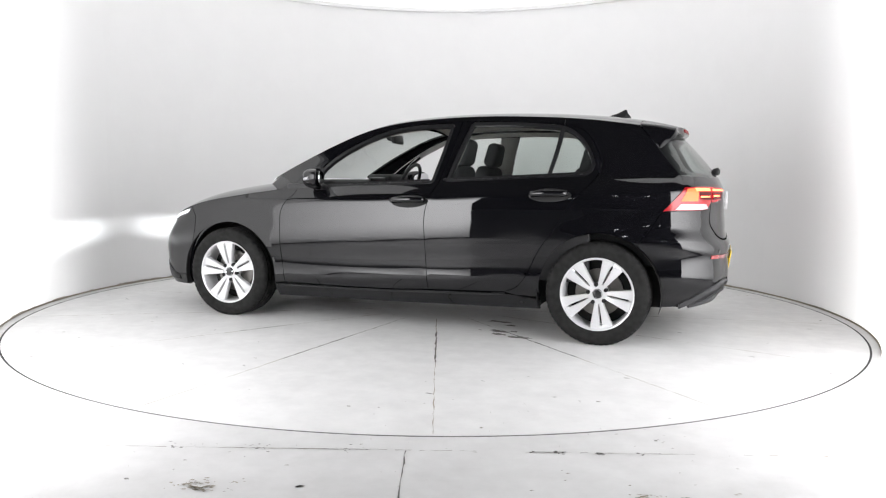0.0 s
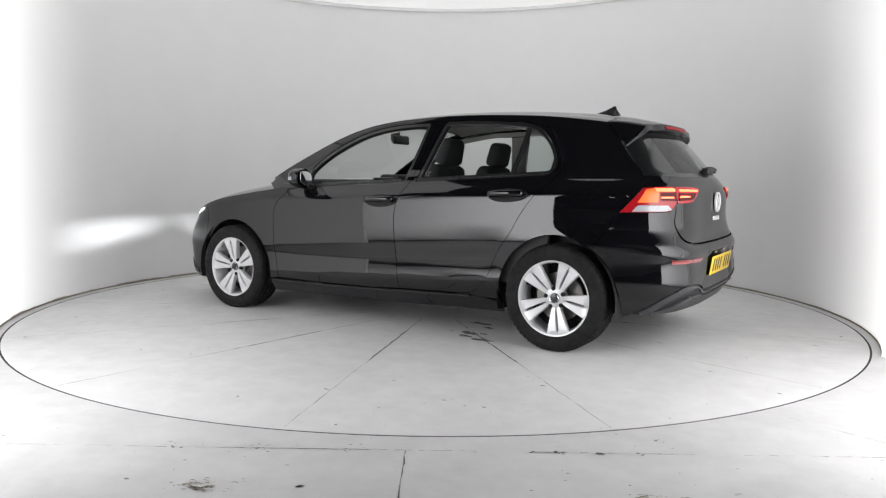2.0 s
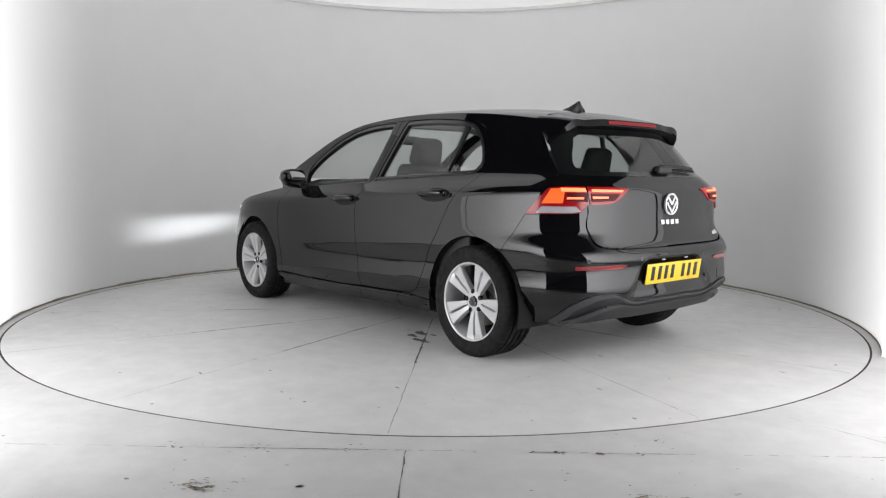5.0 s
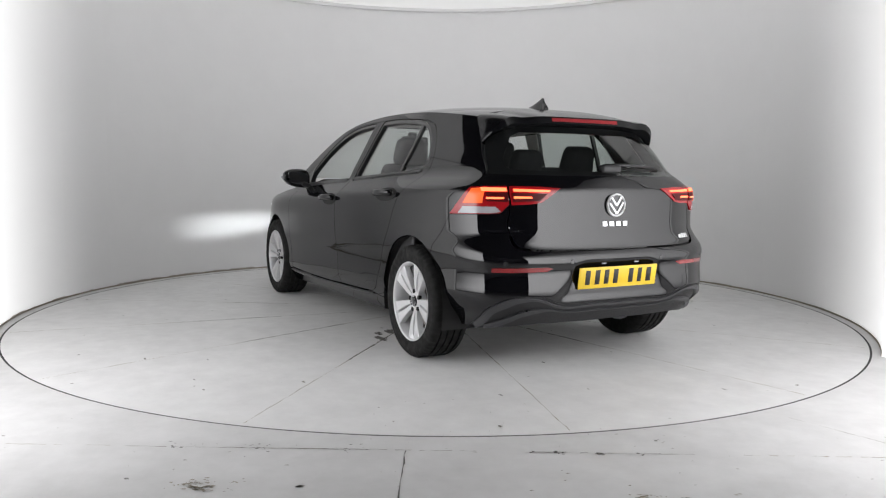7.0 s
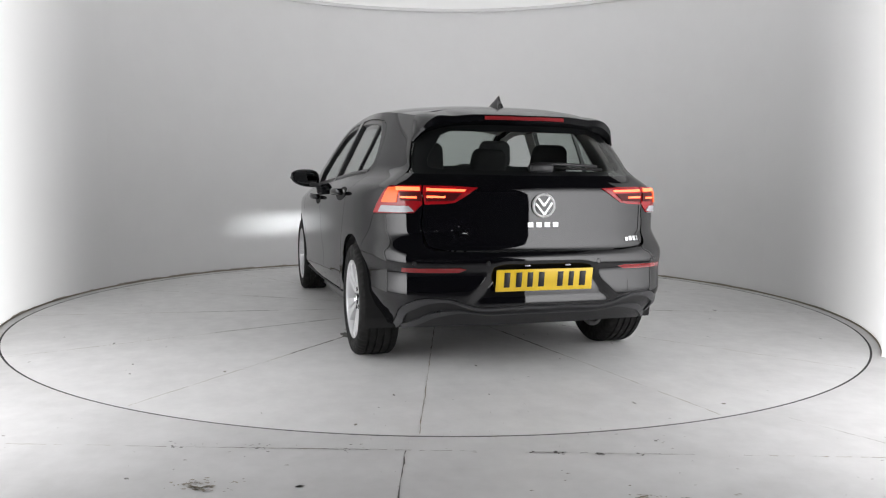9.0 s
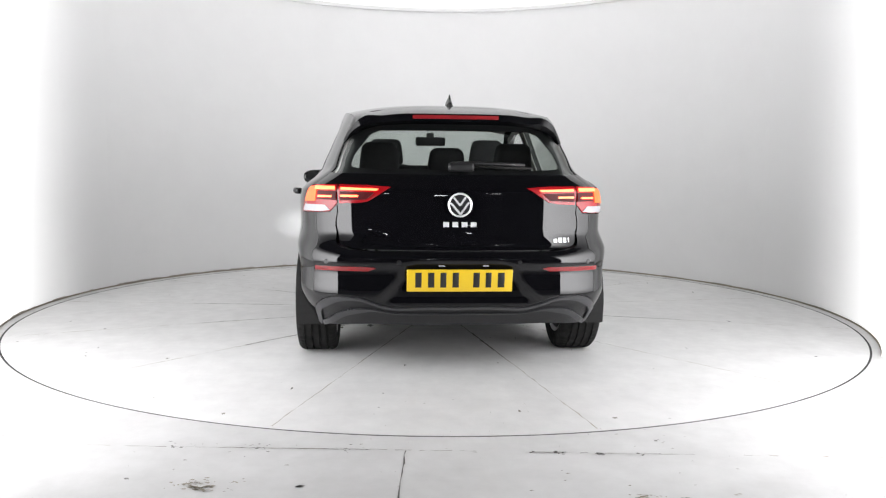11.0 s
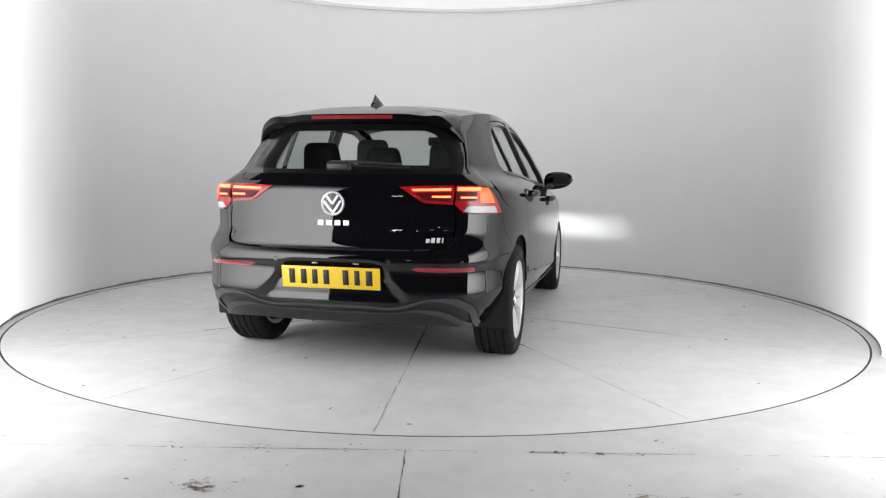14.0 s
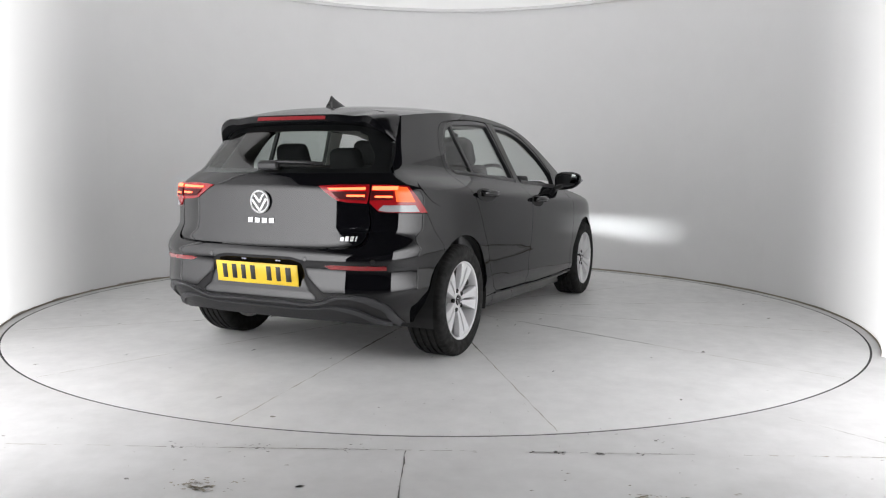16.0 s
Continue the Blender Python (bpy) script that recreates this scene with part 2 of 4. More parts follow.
spatter("floor_stain", [(-.79, -3.41, .030, 46, .0045), (-.75, -3.44, .020, 22, .006), (-.66, -3.39, .012, 8, .004), (.69, -3.49, .032, 34, .005), (.80, -3.51, .020, 16, .005), (.98, -3.46, .010, 6, .004)],
        .0026, M_DIRT, "brown spatter on the floor")
spatter("floor_stain", [(-1.02, -3.37, .006, 8, .005), (-.44, -3.42, .006, 9, .006), (.60, -3.11, .012, 12, .005), (.45, -3.10, .014, 14, .005), (.36, -3.095, .01, 8, .005), (.76, -3.105, .02, 8, .004), (.86, -2.97, .012, 6, .004),
                        (-.95, -3.065, .05, 14, .0035), (-.62, -3.07, .05, 14, .0035), (-.32, -3.075, .04, 10, .003)], .0030, M_LINE_DARK, "dark chips along the slab joint")
spatter("floor_scuff", [(0, -3.3, .9, 130, .0035)], .0034, M_LINE, "small dark scuffs on the floor")

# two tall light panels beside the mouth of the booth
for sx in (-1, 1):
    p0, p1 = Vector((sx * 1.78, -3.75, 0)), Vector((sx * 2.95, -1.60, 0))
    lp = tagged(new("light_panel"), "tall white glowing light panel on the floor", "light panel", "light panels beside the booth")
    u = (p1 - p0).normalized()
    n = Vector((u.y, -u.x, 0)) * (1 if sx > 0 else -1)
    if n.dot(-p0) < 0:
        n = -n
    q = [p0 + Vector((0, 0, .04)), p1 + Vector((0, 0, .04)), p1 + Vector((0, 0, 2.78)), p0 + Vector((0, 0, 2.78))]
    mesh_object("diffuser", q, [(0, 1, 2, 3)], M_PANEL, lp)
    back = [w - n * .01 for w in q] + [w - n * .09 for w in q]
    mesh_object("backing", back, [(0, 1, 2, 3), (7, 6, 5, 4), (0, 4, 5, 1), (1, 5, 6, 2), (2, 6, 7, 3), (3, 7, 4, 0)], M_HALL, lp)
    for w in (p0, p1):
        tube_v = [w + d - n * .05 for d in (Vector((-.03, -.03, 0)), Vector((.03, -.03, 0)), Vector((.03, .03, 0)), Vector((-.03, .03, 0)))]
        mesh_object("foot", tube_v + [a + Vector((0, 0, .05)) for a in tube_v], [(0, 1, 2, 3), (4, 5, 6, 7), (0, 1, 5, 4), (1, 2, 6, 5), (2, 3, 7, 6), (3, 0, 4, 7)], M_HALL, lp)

# a few lamps on the far wall of the dark hall
M_TUBE = mat("hall_lamp_tube", (0.9, 0.9, 0.9), 0.4, emit=(0.95, 0.98, 1.0), power=30.0)
for x, z, w in ((-2.6, 2.1, .5), (-1.1, 2.5, .3), (.7, 2.2, .35), (2.3, 2.6, .5), (1.5, 1.5, .12)):
    v = [(x + a * w / 2, -8.47 + b, z + c * .03) for b in (0, -.025) for a, c in ((-1, -1), (1, -1), (1, 1), (-1, 1))]
    tagged(mesh_object("wall_lamp", v, [(0, 1, 2, 3), (4, 7, 6, 5), (0, 4, 5, 1), (1, 5, 6, 2), (2, 6, 7, 3), (3, 7, 4, 0)], M_TUBE), "slim white glowing wall lamp in the dark hall", "wall lamp", "lamps in the hall")


# ---- the car's skin: one smooth surface, from which every panel is cut ----
class Spline:
    """A natural cubic through (t, v); held straight beyond its ends."""

    def __init__(self, t, v):
        self.t, self.v = np.array(t, float), np.array(v, float)
        n = len(t)
        h = np.diff(self.t)
        a, r = np.zeros((n, n)), np.zeros(n)
        a[0, 0] = a[-1, -1] = 1
        for i in range(1, n - 1):
            a[i, i - 1], a[i, i], a[i, i + 1] = h[i - 1], 2 * (h[i - 1] + h[i]), h[i]
            r[i] = 6 * ((self.v[i + 1] - self.v[i]) / h[i] - (self.v[i] - self.v[i - 1]) / h[i - 1])
        self.m = np.linalg.solve(a, r)

    def __call__(self, q):
        q = np.clip(np.asarray(q, float), self.t[0], self.t[-1])
        i = np.clip(np.searchsorted(self.t, q) - 1, 0, len(self.t) - 2)
        h = self.t[i + 1] - self.t[i]
        a, b = (self.t[i + 1] - q) / h, (q - self.t[i]) / h
        return a * self.v[i] + b * self.v[i + 1] + ((a ** 3 - a) * self.m[i] + (b ** 3 - b) * self.m[i + 1]) * h * h / 6


def smooth(a, b, q):
    q = np.clip((np.asarray(q, float) - a) / (b - a), 0, 1)
    return q * q * (3 - 2 * q)


def table(*pairs):
    pairs = sorted(pairs)
    return Spline([p[0] for p in pairs], [p[1] for p in pairs])


# plan outlines from the nose to the tail: (station, share of the half width)
NOSE = [(2.0, 0), (1.97, .33), (1.92, .54), (1.84, .72), (1.75, .83), (1.65, .89), (1.5, .94), (1.26, .975), (1.0, .99),
        (.5, 1), (0, 1.003), (-.5, 1), (-1.0, .985)]
TAIL = {
    "bumper": [(-1.3, .975), (-1.5, .965), (-1.68, .94), (-1.8, .90), (-1.88, .845), (-1.935, .765), (-1.972, .65), (-1.992, .45), (-2, 0)],
    "gate": [(-1.25, .968), (-1.5, .94), (-1.66, .905), (-1.785, .855), (-1.86, .79), (-1.92, .68), (-1.965, .54), (-1.988, .36), (-2, 0)],
    "glass": [(-1.25, .94), (-1.5, .885), (-1.68, .835), (-1.77, .80), (-1.84, .745), (-1.895, .65), (-1.945, .5), (-1.98, .3), (-2, 0)],
}
_g = np.array(NOSE + TAIL["gate"]) * (1, .87)
KNOT = np.concatenate([[0], np.cumsum(np.hypot(*np.diff(_g, axis=0).T))])
SMAX = float(KNOT[-1])


def outline(tail):
    pts = NOSE + TAIL[tail]
    n = len(pts)
    ts = np.concatenate([-KNOT[3:0:-1], KNOT, 2 * SMAX - KNOT[-2:-5:-1]])
    xs = [p[0] for p in pts[3:0:-1]] + [p[0] for p in pts] + [p[0] for p in pts[-2:-5:-1]]
    ys = [-p[1] for p in pts[3:0:-1]] + [p[1] for p in pts] + [-p[1] for p in pts[-2:-5:-1]]
    return Spline(ts, xs), Spline(ts, ys)


OUT = {k: outline(k) for k in TAIL}
WIDTH = table((.10, .76), (.20, .79), (.257, .832), (.30, .850), (.337, .862), (.38, .8625), (.43, .8625), (.48, .865), (.52, .870), (.56, .8755), (.62, .8795), (.68, .882),
              (.75, .8845), (.80, .8856), (.82, .885), (.855, .882), (.872, .874), (.90, .850), (.93, .822), (.963, .793), (1.02, .767), (1.10, .731), (1.2, .686),
              (1.3, .640), (1.36, .609), (1.42, .57), (1.5, .5))
REAR = table((.15, -1.90), (.22, -1.965), (.27, -2.0), (.33, -2.03), (.37, -2.05), (.42, -2.058), (.48, -2.055), (.55, -2.052), (.60, -2.056),
             (.625, -2.044), (.65, -2.028), (.70, -2.022), (.77, -2.015), (.85, -2.013), (.91, -2.010), (.95, -2.002), (.97, -1.992),
             (1.0, -1.978), (1.03, -1.960), (1.10, -1.905), (1.2, -1.818), (1.3, -1.722), (1.36, -1.665), (1.5, -1.56))
FRONT = table((.1, 2.10), (.2, 2.17), (.35, 2.205), (.5, 2.20), (.6, 2.145), (.67, 2.085), (.72, 2.045), (.8, 1.99), (1.0, 1.90))
HUB_F, HUB_R, HUB_Z = 1.3095, -1.3095, 0.305
ARCH_F, ARCH_R, ARCH_RAD = (1.285, 0.305), (-1.318, 0.315), 0.366


def skin(s, z):
    """The point of the skin at the way s round the plan and the height z (arrays)."""
    s, z = np.asarray(s, float), np.asarray(z, float)
    far = s > SMAX
    s = np.where(far, 2 * SMAX - s, s)
    a, b = smooth(.63, .74, z), smooth(.94, 1.06, z)
    wb, wg, wu = 1 - a, a * (1 - b), b
    X = wb * OUT["bumper"][0](s) + wg * OUT["gate"][0](s) + wu * OUT["glass"][0](s)
    E = wb * OUT["bumper"][1](s) + wg * OUT["gate"][1](s) + wu * OUT["glass"][1](s)
    x = np.where(X < -1, -1 + (X + 1) * (-1 - REAR(z)), np.where(X > 1, 1 + (X - 1) * (FRONT(z) - 1), X))
    edge = .42 - (z - .40) * .82
    yy = np.abs(E) * WIDTH(z)
    recess = (1 - smooth(edge - .085, edge, yy)) * smooth(.345, .42, z) * (1 - smooth(.545, .605, z))
    x = np.where(X < -1.5, x + .015 * recess, x)
    y = E * WIDTH(z + .045 * np.clip(x, -1.75, 1.9))
    for cx, cz in (ARCH_F, ARCH_R):
        r = np.hypot(x - cx, z - cz)
        y = y + .0015 * (1 - smooth(.365, .50, r)) * smooth(0, .3, E)
    return np.stack([x, np.where(far, -y, y), z], -1)


def skin_normal(s, z):
    e = 9e-3
    du, dv = skin(s + e, z) - skin(s - e, z), skin(s, z + e) - skin(s, z - e)
    n = np.cross(du, dv)
    return n / np.linalg.norm(n, axis=-1, keepdims=True)


_S = np.linspace(0, SMAX, 1500)


def at_x(x, z):
    """The way s at which the left side has this x at this height."""
    X = skin(_S, np.full_like(_S, z))[:, 0]
    return float(np.interp(-x, -X, _S))


def at_y(y, z):
    """The way s at which the tail has this y at this height."""
    k = _S > at_x(-1.3, z)
    Y = skin(_S[k], np.full(k.sum(), z))[:, 1]
    q = float(np.interp(-abs(y), -Y, _S[k]))
    return q if y >= 0 else 2 * SMAX - q


def nose_x(y, z):
    """The x of the nose at this width and height."""
    k = _S < at_x(1.2, z)
    p = skin(_S[k], np.full(k.sum(), z))
    return float(np.interp(y, p[:, 1], p[:, 0]))


def side_y(x, z):
    return float(skin(at_x(x, z), z)[1])


def X(*pts):
    return [(at_x(x, z), z) for x, z in pts]


def Y(*pts):
    return [(at_y(y, z), z) for y, z in pts]


def curve(pts, n=24):
    """A smooth run through points of any chart."""
    pts = np.array(pts, float)
    t = np.concatenate([[0], np.cumsum(np.linalg.norm(np.diff(pts, axis=0), axis=1))])
    q = np.linspace(0, t[-1], n)
    return [tuple(p) for p in np.stack([Spline(t, pts[:, k])(q) for k in range(pts.shape[1])], 1)]


def arch(c, a0, a1, n=40, r=ARCH_RAD):
    out = []
    for i in range(n + 1):
        a = radians(a0 + (a1 - a0) * i / n)
        out += X((c[0] + r * math.cos(a), c[1] + r * math.sin(a)))
    return out


def resample(poly, step):
    out = []
    for a, b in zip(poly, poly[1:] + poly[:1]):
        d = math.hypot(b[0] - a[0], b[1] - a[1])
        if d < 1e-5:
            continue
        k = max(1, math.ceil(d / step))
        out += [(a[0] + (b[0] - a[0]) * i / k, a[1] + (b[1] - a[1]) * i / k) for i in range(k)]
    return out


def inset(poly, d):
    """The polygon drawn in by d, or out where d is below 0."""
    p = np.array(poly)
    area = .5 * np.sum(p[:, 0] * np.roll(p[:, 1], -1) - np.roll(p[:, 0], -1) * p[:, 1])
    e1, e2 = p - np.roll(p, 1, 0), np.roll(p, -1, 0) - p
    n = []
    for e in (e1, e2):
        L = np.linalg.norm(e, axis=1, keepdims=True) + 1e-12
        n.append(np.stack([-e[:, 1], e[:, 0]], 1) / L)
    m = n[0] + n[1]
    m = m / np.maximum(np.sum(m * n[0], 1, keepdims=True), .4)
    return [tuple(q) for q in p + m * d * (1 if area > 0 else -1)]


def inside(poly, q):
    p, q = np.array(poly), np.array(q)
    a, b = p, np.roll(p, -1, 0)
    x, y = q[:, 0][:, None], q[:, 1][:, None]
    cross = ((a[:, 1] > y) != (b[:, 1] > y)) & (x < (b[:, 0] - a[:, 0]) * (y - a[:, 1]) / (b[:, 1] - a[:, 1] + 1e-15) + a[:, 0])
    return cross.sum(1) % 2 == 1


def cut(name, poly, material, parent, holes=(), side=1, off=0.0, thick=0.014, step=0.035, gap=0.0022, lift=skin, normal=skin_normal, label="", bulge=0.0):
    """A sheet of the skin inside the outline poly (a chart's points), with a turned-in rim of its thickness."""
    from mathutils.geometry import delaunay_2d_cdt
    loops = [inset(resample(list(poly), step * .6), gap)] + [inset(resample(list(h), step * .6), -gap) for h in holes]
    pts, edges = [], []
    for lp in loops:
        k = len(pts)
        pts += lp
        edges += [(k + i, k + (i + 1) % len(lp)) for i in range(len(lp))]
    rim_n = len(pts)
    arr = np.array(pts)
    lo, hi = arr.min(0), arr.max(0)
    gx, gy = np.meshgrid(np.arange(lo[0], hi[0], step), np.arange(lo[1], hi[1], step))
    g = np.stack([gx.ravel(), gy.ravel()], 1)
    ok = inside(loops[0], g)
    for h in loops[1:]:
        ok &= ~inside(h, g)
    g = g[ok]
    if len(g):
        far = np.ones(len(g), bool)
        for i in range(0, rim_n, 200):
            far &= (np.linalg.norm(g[:, None] - arr[None, i:i + 200], axis=2).min(1) > step * .45)
        pts = pts + [tuple(q) for q in g[far]]
    vv, _, ff, _, _, _ = delaunay_2d_cdt([Vector(p) for p in pts], edges, [], 0, 1e-6)
    v2 = np.array([tuple(v) for v in vv])
    tri = np.array([f for f in ff])
    c = v2[tri].mean(1)
    ok = inside(loops[0], c)
    for h in loops[1:]:
        ok &= ~inside(h, c)
    tri = tri[ok]
    p3 = lift(v2[:, 0], v2[:, 1])
    nn = normal(v2[:, 0], v2[:, 1])
    if bulge:
        d = np.linalg.norm(v2[:, None] - np.array(loops[0])[None], axis=2).min(1)
        off = off + bulge * np.sqrt(np.clip(d / .02, 0, 1))[:, None]
    p3 = p3 + nn * off
    fn = np.cross(p3[tri[:, 1]] - p3[tri[:, 0]], p3[tri[:, 2]] - p3[tri[:, 0]])
    flip = np.sum(fn * nn[tri].mean(1), 1) < 0
    tri[flip] = tri[flip][:, ::-1]
    count = {}
    for f in tri:
        for a, b in ((f[0], f[1]), (f[1], f[2]), (f[2], f[0])):
            count[(int(a), int(b))] = 1
    border = [(a, b) for a, b in count if (b, a) not in count]
    n0 = len(p3)
    bi = sorted({a for e in border for a in e})
    m1 = {a: n0 + i for i, a in enumerate(bi)}
    m2 = {a: n0 + len(bi) + i for i, a in enumerate(bi)}
    verts = np.concatenate([p3, p3[bi], p3[bi] - nn[bi] * thick])
    faces = [tuple(int(i) for i in f) for f in tri] + [(m1[a], m2[a], m2[b], m1[b]) for a, b in border]
    if side < 0:
        verts = verts * (1, -1, 1)
        nn = nn * (1, -1, 1)
        faces = [f[::-1] for f in faces]
    me = bpy.data.meshes.new(name)
    me.from_pydata([tuple(v) for v in verts], [], faces)
    me.materials.append(material)
    me.shade_smooth()
    loops_n = []
    for f in faces:
        if len(f) == 3:
            loops_n += [tuple(nn[i]) for i in f]
        else:
            a, b, d = (Vector(verts[f[0]]), Vector(verts[f[1]]), Vector(verts[f[3]]))
            q = (b - a).cross(d - a)
            q = q.normalized() if q.length > 1e-12 else Vector((0, 0, 1))
            loops_n += [tuple(q)] * 4
    me.normals_split_custom_set(loops_n)
    ob = new(name, me)
    ob.parent = parent
    if label:
        ob["label"] = label
    return ob


# top charts: the roof with the windscreen, and the bonnet
RAIL = table((1.04, .935), (.88, 1.035), (.70, 1.133), (.52, 1.222), (.30, 1.311), (.094, 1.360), (-.15, 1.386), (-.45, 1.399), (-.84, 1.393),
             (-1.2, 1.372), (-1.47, 1.340), (-1.62, 1.318), (-1.8, 1.28))
CROWN = table((1.2, .940), (1.15, .965), (1.0, 1.045), (.8, 1.155), (.6, 1.256), (.4, 1.338), (.2, 1.394), (0, 1.422), (-.3, 1.442), (-.6, 1.447),
              (-.9, 1.441), (-1.2, 1.424), (-1.4, 1.406), (-1.6, 1.372), (-1.75, 1.335), (-1.8, 1.32))
_rx = np.linspace(1.04, -1.8, 60)
_ry = side_y(-1.5, float(RAIL(-1.5)))
RAIL_Y = Spline(-_rx, [side_y(x, float(RAIL(x))) if x > -1.5 else _ry - .12 * (-1.5 - x) for x in _rx])
BON_E = table((.85, .925), (.914, .908), (1.1, .880), (1.291, .850), (1.5, .815), (1.661, .775), (1.8, .735), (1.95, .69), (2.1, .66))
BON_C = table((.85, 1.0), (1.0, .985), (1.142, .968), (1.414, .928), (1.671, .880), (1.829, .830), (1.965, .76), (2.1, .69))
_bx = np.linspace(.85, 2.1, 40)
BON_Y = Spline(_bx, [side_y(x, float(BON_E(x))) for x in _bx])


def roof_top(x, y):
    z = CROWN(x) - (CROWN(x) - RAIL(x)) * np.minimum(np.abs(y) / RAIL_Y(-x), 1.2) ** 3
    return np.stack([x, y, z], -1)


def bonnet_top(x, y):
    z = BON_C(x) - (BON_C(x) - BON_E(x)) * np.minimum(np.abs(y) / BON_Y(x), 1.2) ** 2.6
    return np.stack([x, y, z], -1)


def normal_of(top):
    def f(x, y):
        e = 2e-3
        n = np.cross(top(x + e, y) - top(x - e, y), top(x, y + e) - top(x, y - e))
        return n / np.linalg.norm(n, axis=-1, keepdims=True)
    return f


def glass_material(name, tint, base=0.075):
    """Thin clear pane: see-through with a mirror gloss that grows at glancing angles."""
    m = bpy.data.materials.new(name)
    m.use_nodes = True
    nt = m.node_tree
    nt.nodes.clear()
    out = nt.nodes.new("ShaderNodeOutputMaterial")
    mix = nt.nodes.new("ShaderNodeMixShader")
    tr = nt.nodes.new("ShaderNodeBsdfTransparent")
    tr.inputs[0].default_value = (*tint, 1)
    gl = nt.nodes.new("ShaderNodeBsdfGlossy")
    gl.inputs["Roughness"].default_value = 0.01
    lw = nt.nodes.new("ShaderNodeLayerWeight")
    lw.inputs["Blend"].default_value = 0.5
    pw = nt.nodes.new("ShaderNodeMath")
    pw.operation = "POWER"
    pw.inputs[1].default_value = 4.5
    fr = nt.nodes.new("ShaderNodeMapRange")
    fr.inputs["To Min"].default_value = base
    nt.links.new(lw.outputs["Facing"], pw.inputs[0])
    nt.links.new(pw.outputs[0], fr.inputs["Value"])
    nt.links.new(fr.outputs[0], mix.inputs[0])
    nt.links.new(tr.outputs[0], mix.inputs[1])
    nt.links.new(gl.outputs[0], mix.inputs[2])
    nt.links.new(mix.outputs[0], out.inputs[0])
    return m


M_GLASS = glass_material("clear_window_glass", (0.80, 0.84, 0.82), 0.085)
M_TINT = glass_material("tinted_window_glass", (0.70, 0.74, 0.72), 0.07)
M_TRIM = mat("satin_black_trim", (0.012, 0.012, 0.013), 0.3, coat=0.5, coat_rough=0.15)
M_SPOILER = mat("gloss_black_spoiler_plastic", (0.004, 0.004, 0.005), 0.14, spec=0.25)
M_PLASTIC = mat("black_grained_plastic", (0.011, 0.011, 0.012), 0.42, bump=0.25, bump_scale=700, grain=0.1, grain_scale=80)
M_FIN = mat("dark_grey_satin_plastic", (0.045, 0.045, 0.048), 0.3, bump=0.1, bump_scale=500)
M_CHROME = mat("chrome", (0.82, 0.82, 0.84), 0.08, metal=1.0)
M_ALLOY = mat("silver_alloy_paint", (0.60, 0.60, 0.61), 0.33, metal=0.25, coat=0.6, coat_rough=0.1, grain=0.03, grain_scale=50)
M_DISC = mat("brake_disc_steel", (0.22, 0.21, 0.20), 0.45, metal=0.8, grain=0.2, grain_scale=30)
M_DARK = mat("black_underside", (0.012, 0.012, 0.012), 0.8)
M_CLOTH = mat("black_seat_cloth", (0.05, 0.05, 0.053), 0.9, grain=0.2, grain_scale=120, bump=0.3, bump_scale=900)
M_LINING = mat("light_grey_headlining", (0.42, 0.41, 0.39), 0.9, grain=0.05, grain_scale=90)
M_DASH = mat("dark_dashboard_plastic", (0.02, 0.02, 0.021), 0.55, bump=0.2, bump_scale=600)
M_LENS = mat("red_lamp_lens", (0.26, 0.006, 0.010), 0.2, coat=0.25, emit=(1, 0.02, 0.03), power=0.07, grain=0.25, grain_scale=60)
M_LENS_DARK = mat("dark_red_lamp_lens", (0.07, 0.004, 0.006), 0.4, spec=0.2, coat=0.0, grain=0.3, grain_scale=60)
M_GLOW = mat("glowing_red_lamp", (0.6, 0.05, 0.03), 0.3, emit=(1, 0.14, 0.05), power=5.0)
M_AMBER = mat("glowing_amber_lamp", (0.6, 0.12, 0.03), 0.3, emit=(1, 0.11, 0.01), power=0.9)
M_WHITE_LENS = mat("clear_white_lamp_lens", (0.36, 0.36, 0.38), 0.2, coat=0.5, grain=0.15, grain_scale=80)
M_YELLOW = mat("yellow_plate", (0.74, 0.50, 0.015), 0.4, coat=0.4, grain=0.04, grain_scale=60)
M_INK = mat("black_plate_ink", (0.012, 0.012, 0.012), 0.5)
M_SILVER = mat("satin_silver", (0.80, 0.80, 0.81), 0.32, metal=0.35, coat=0.5)
M_REFLECT = mat("red_reflector", (0.22, 0.012, 0.014), 0.15, coat=1.0, grain=0.2, grain_scale=90)
M_BRAKE = mat("dull_red_brake_lens", (0.24, 0.014, 0.018), 0.45, spec=0.2, grain=0.2, grain_scale=90)
M_BEAM = mat("headlight_source", (1, 1, 1), 0.5, emit=(0.95, 0.98, 1.0), power=7000)
M_DRL = mat("white_light_strip", (0.9, 0.9, 0.9), 0.3, emit=(1, 1, 1), power=2.5)
M_MIRROR = mat("mirror_glass", (0.85, 0.86, 0.88), 0.02, metal=1.0)


def moulded(name, size, at, material, parent, bevel=0.02, turn=(0, 0, 0), shape=None, label="", segments=3):
    """A block with rounded edges; shape(v) may push its points about before the rounding."""
    bm = bmesh.new()
    bmesh.ops.create_cube(bm, size=1)
    for v in bm.verts:
        v.co = Vector((v.co.x * size[0], v.co.y * size[1], v.co.z * size[2]))
        if shape:
            v.co = Vector(shape(v.co))
    bmesh.ops.bevel(bm, geom=list(bm.edges), offset=bevel, segments=segments, profile=0.5, affect="EDGES", clamp_overlap=True)
    bmesh.ops.transform(bm, matrix=pose(*at, *turn), verts=bm.verts)
    ob = part(name, bm, material, parent, label, smooth=True)
    ob.data.set_sharp_from_angle(angle=radians(50))
    return ob


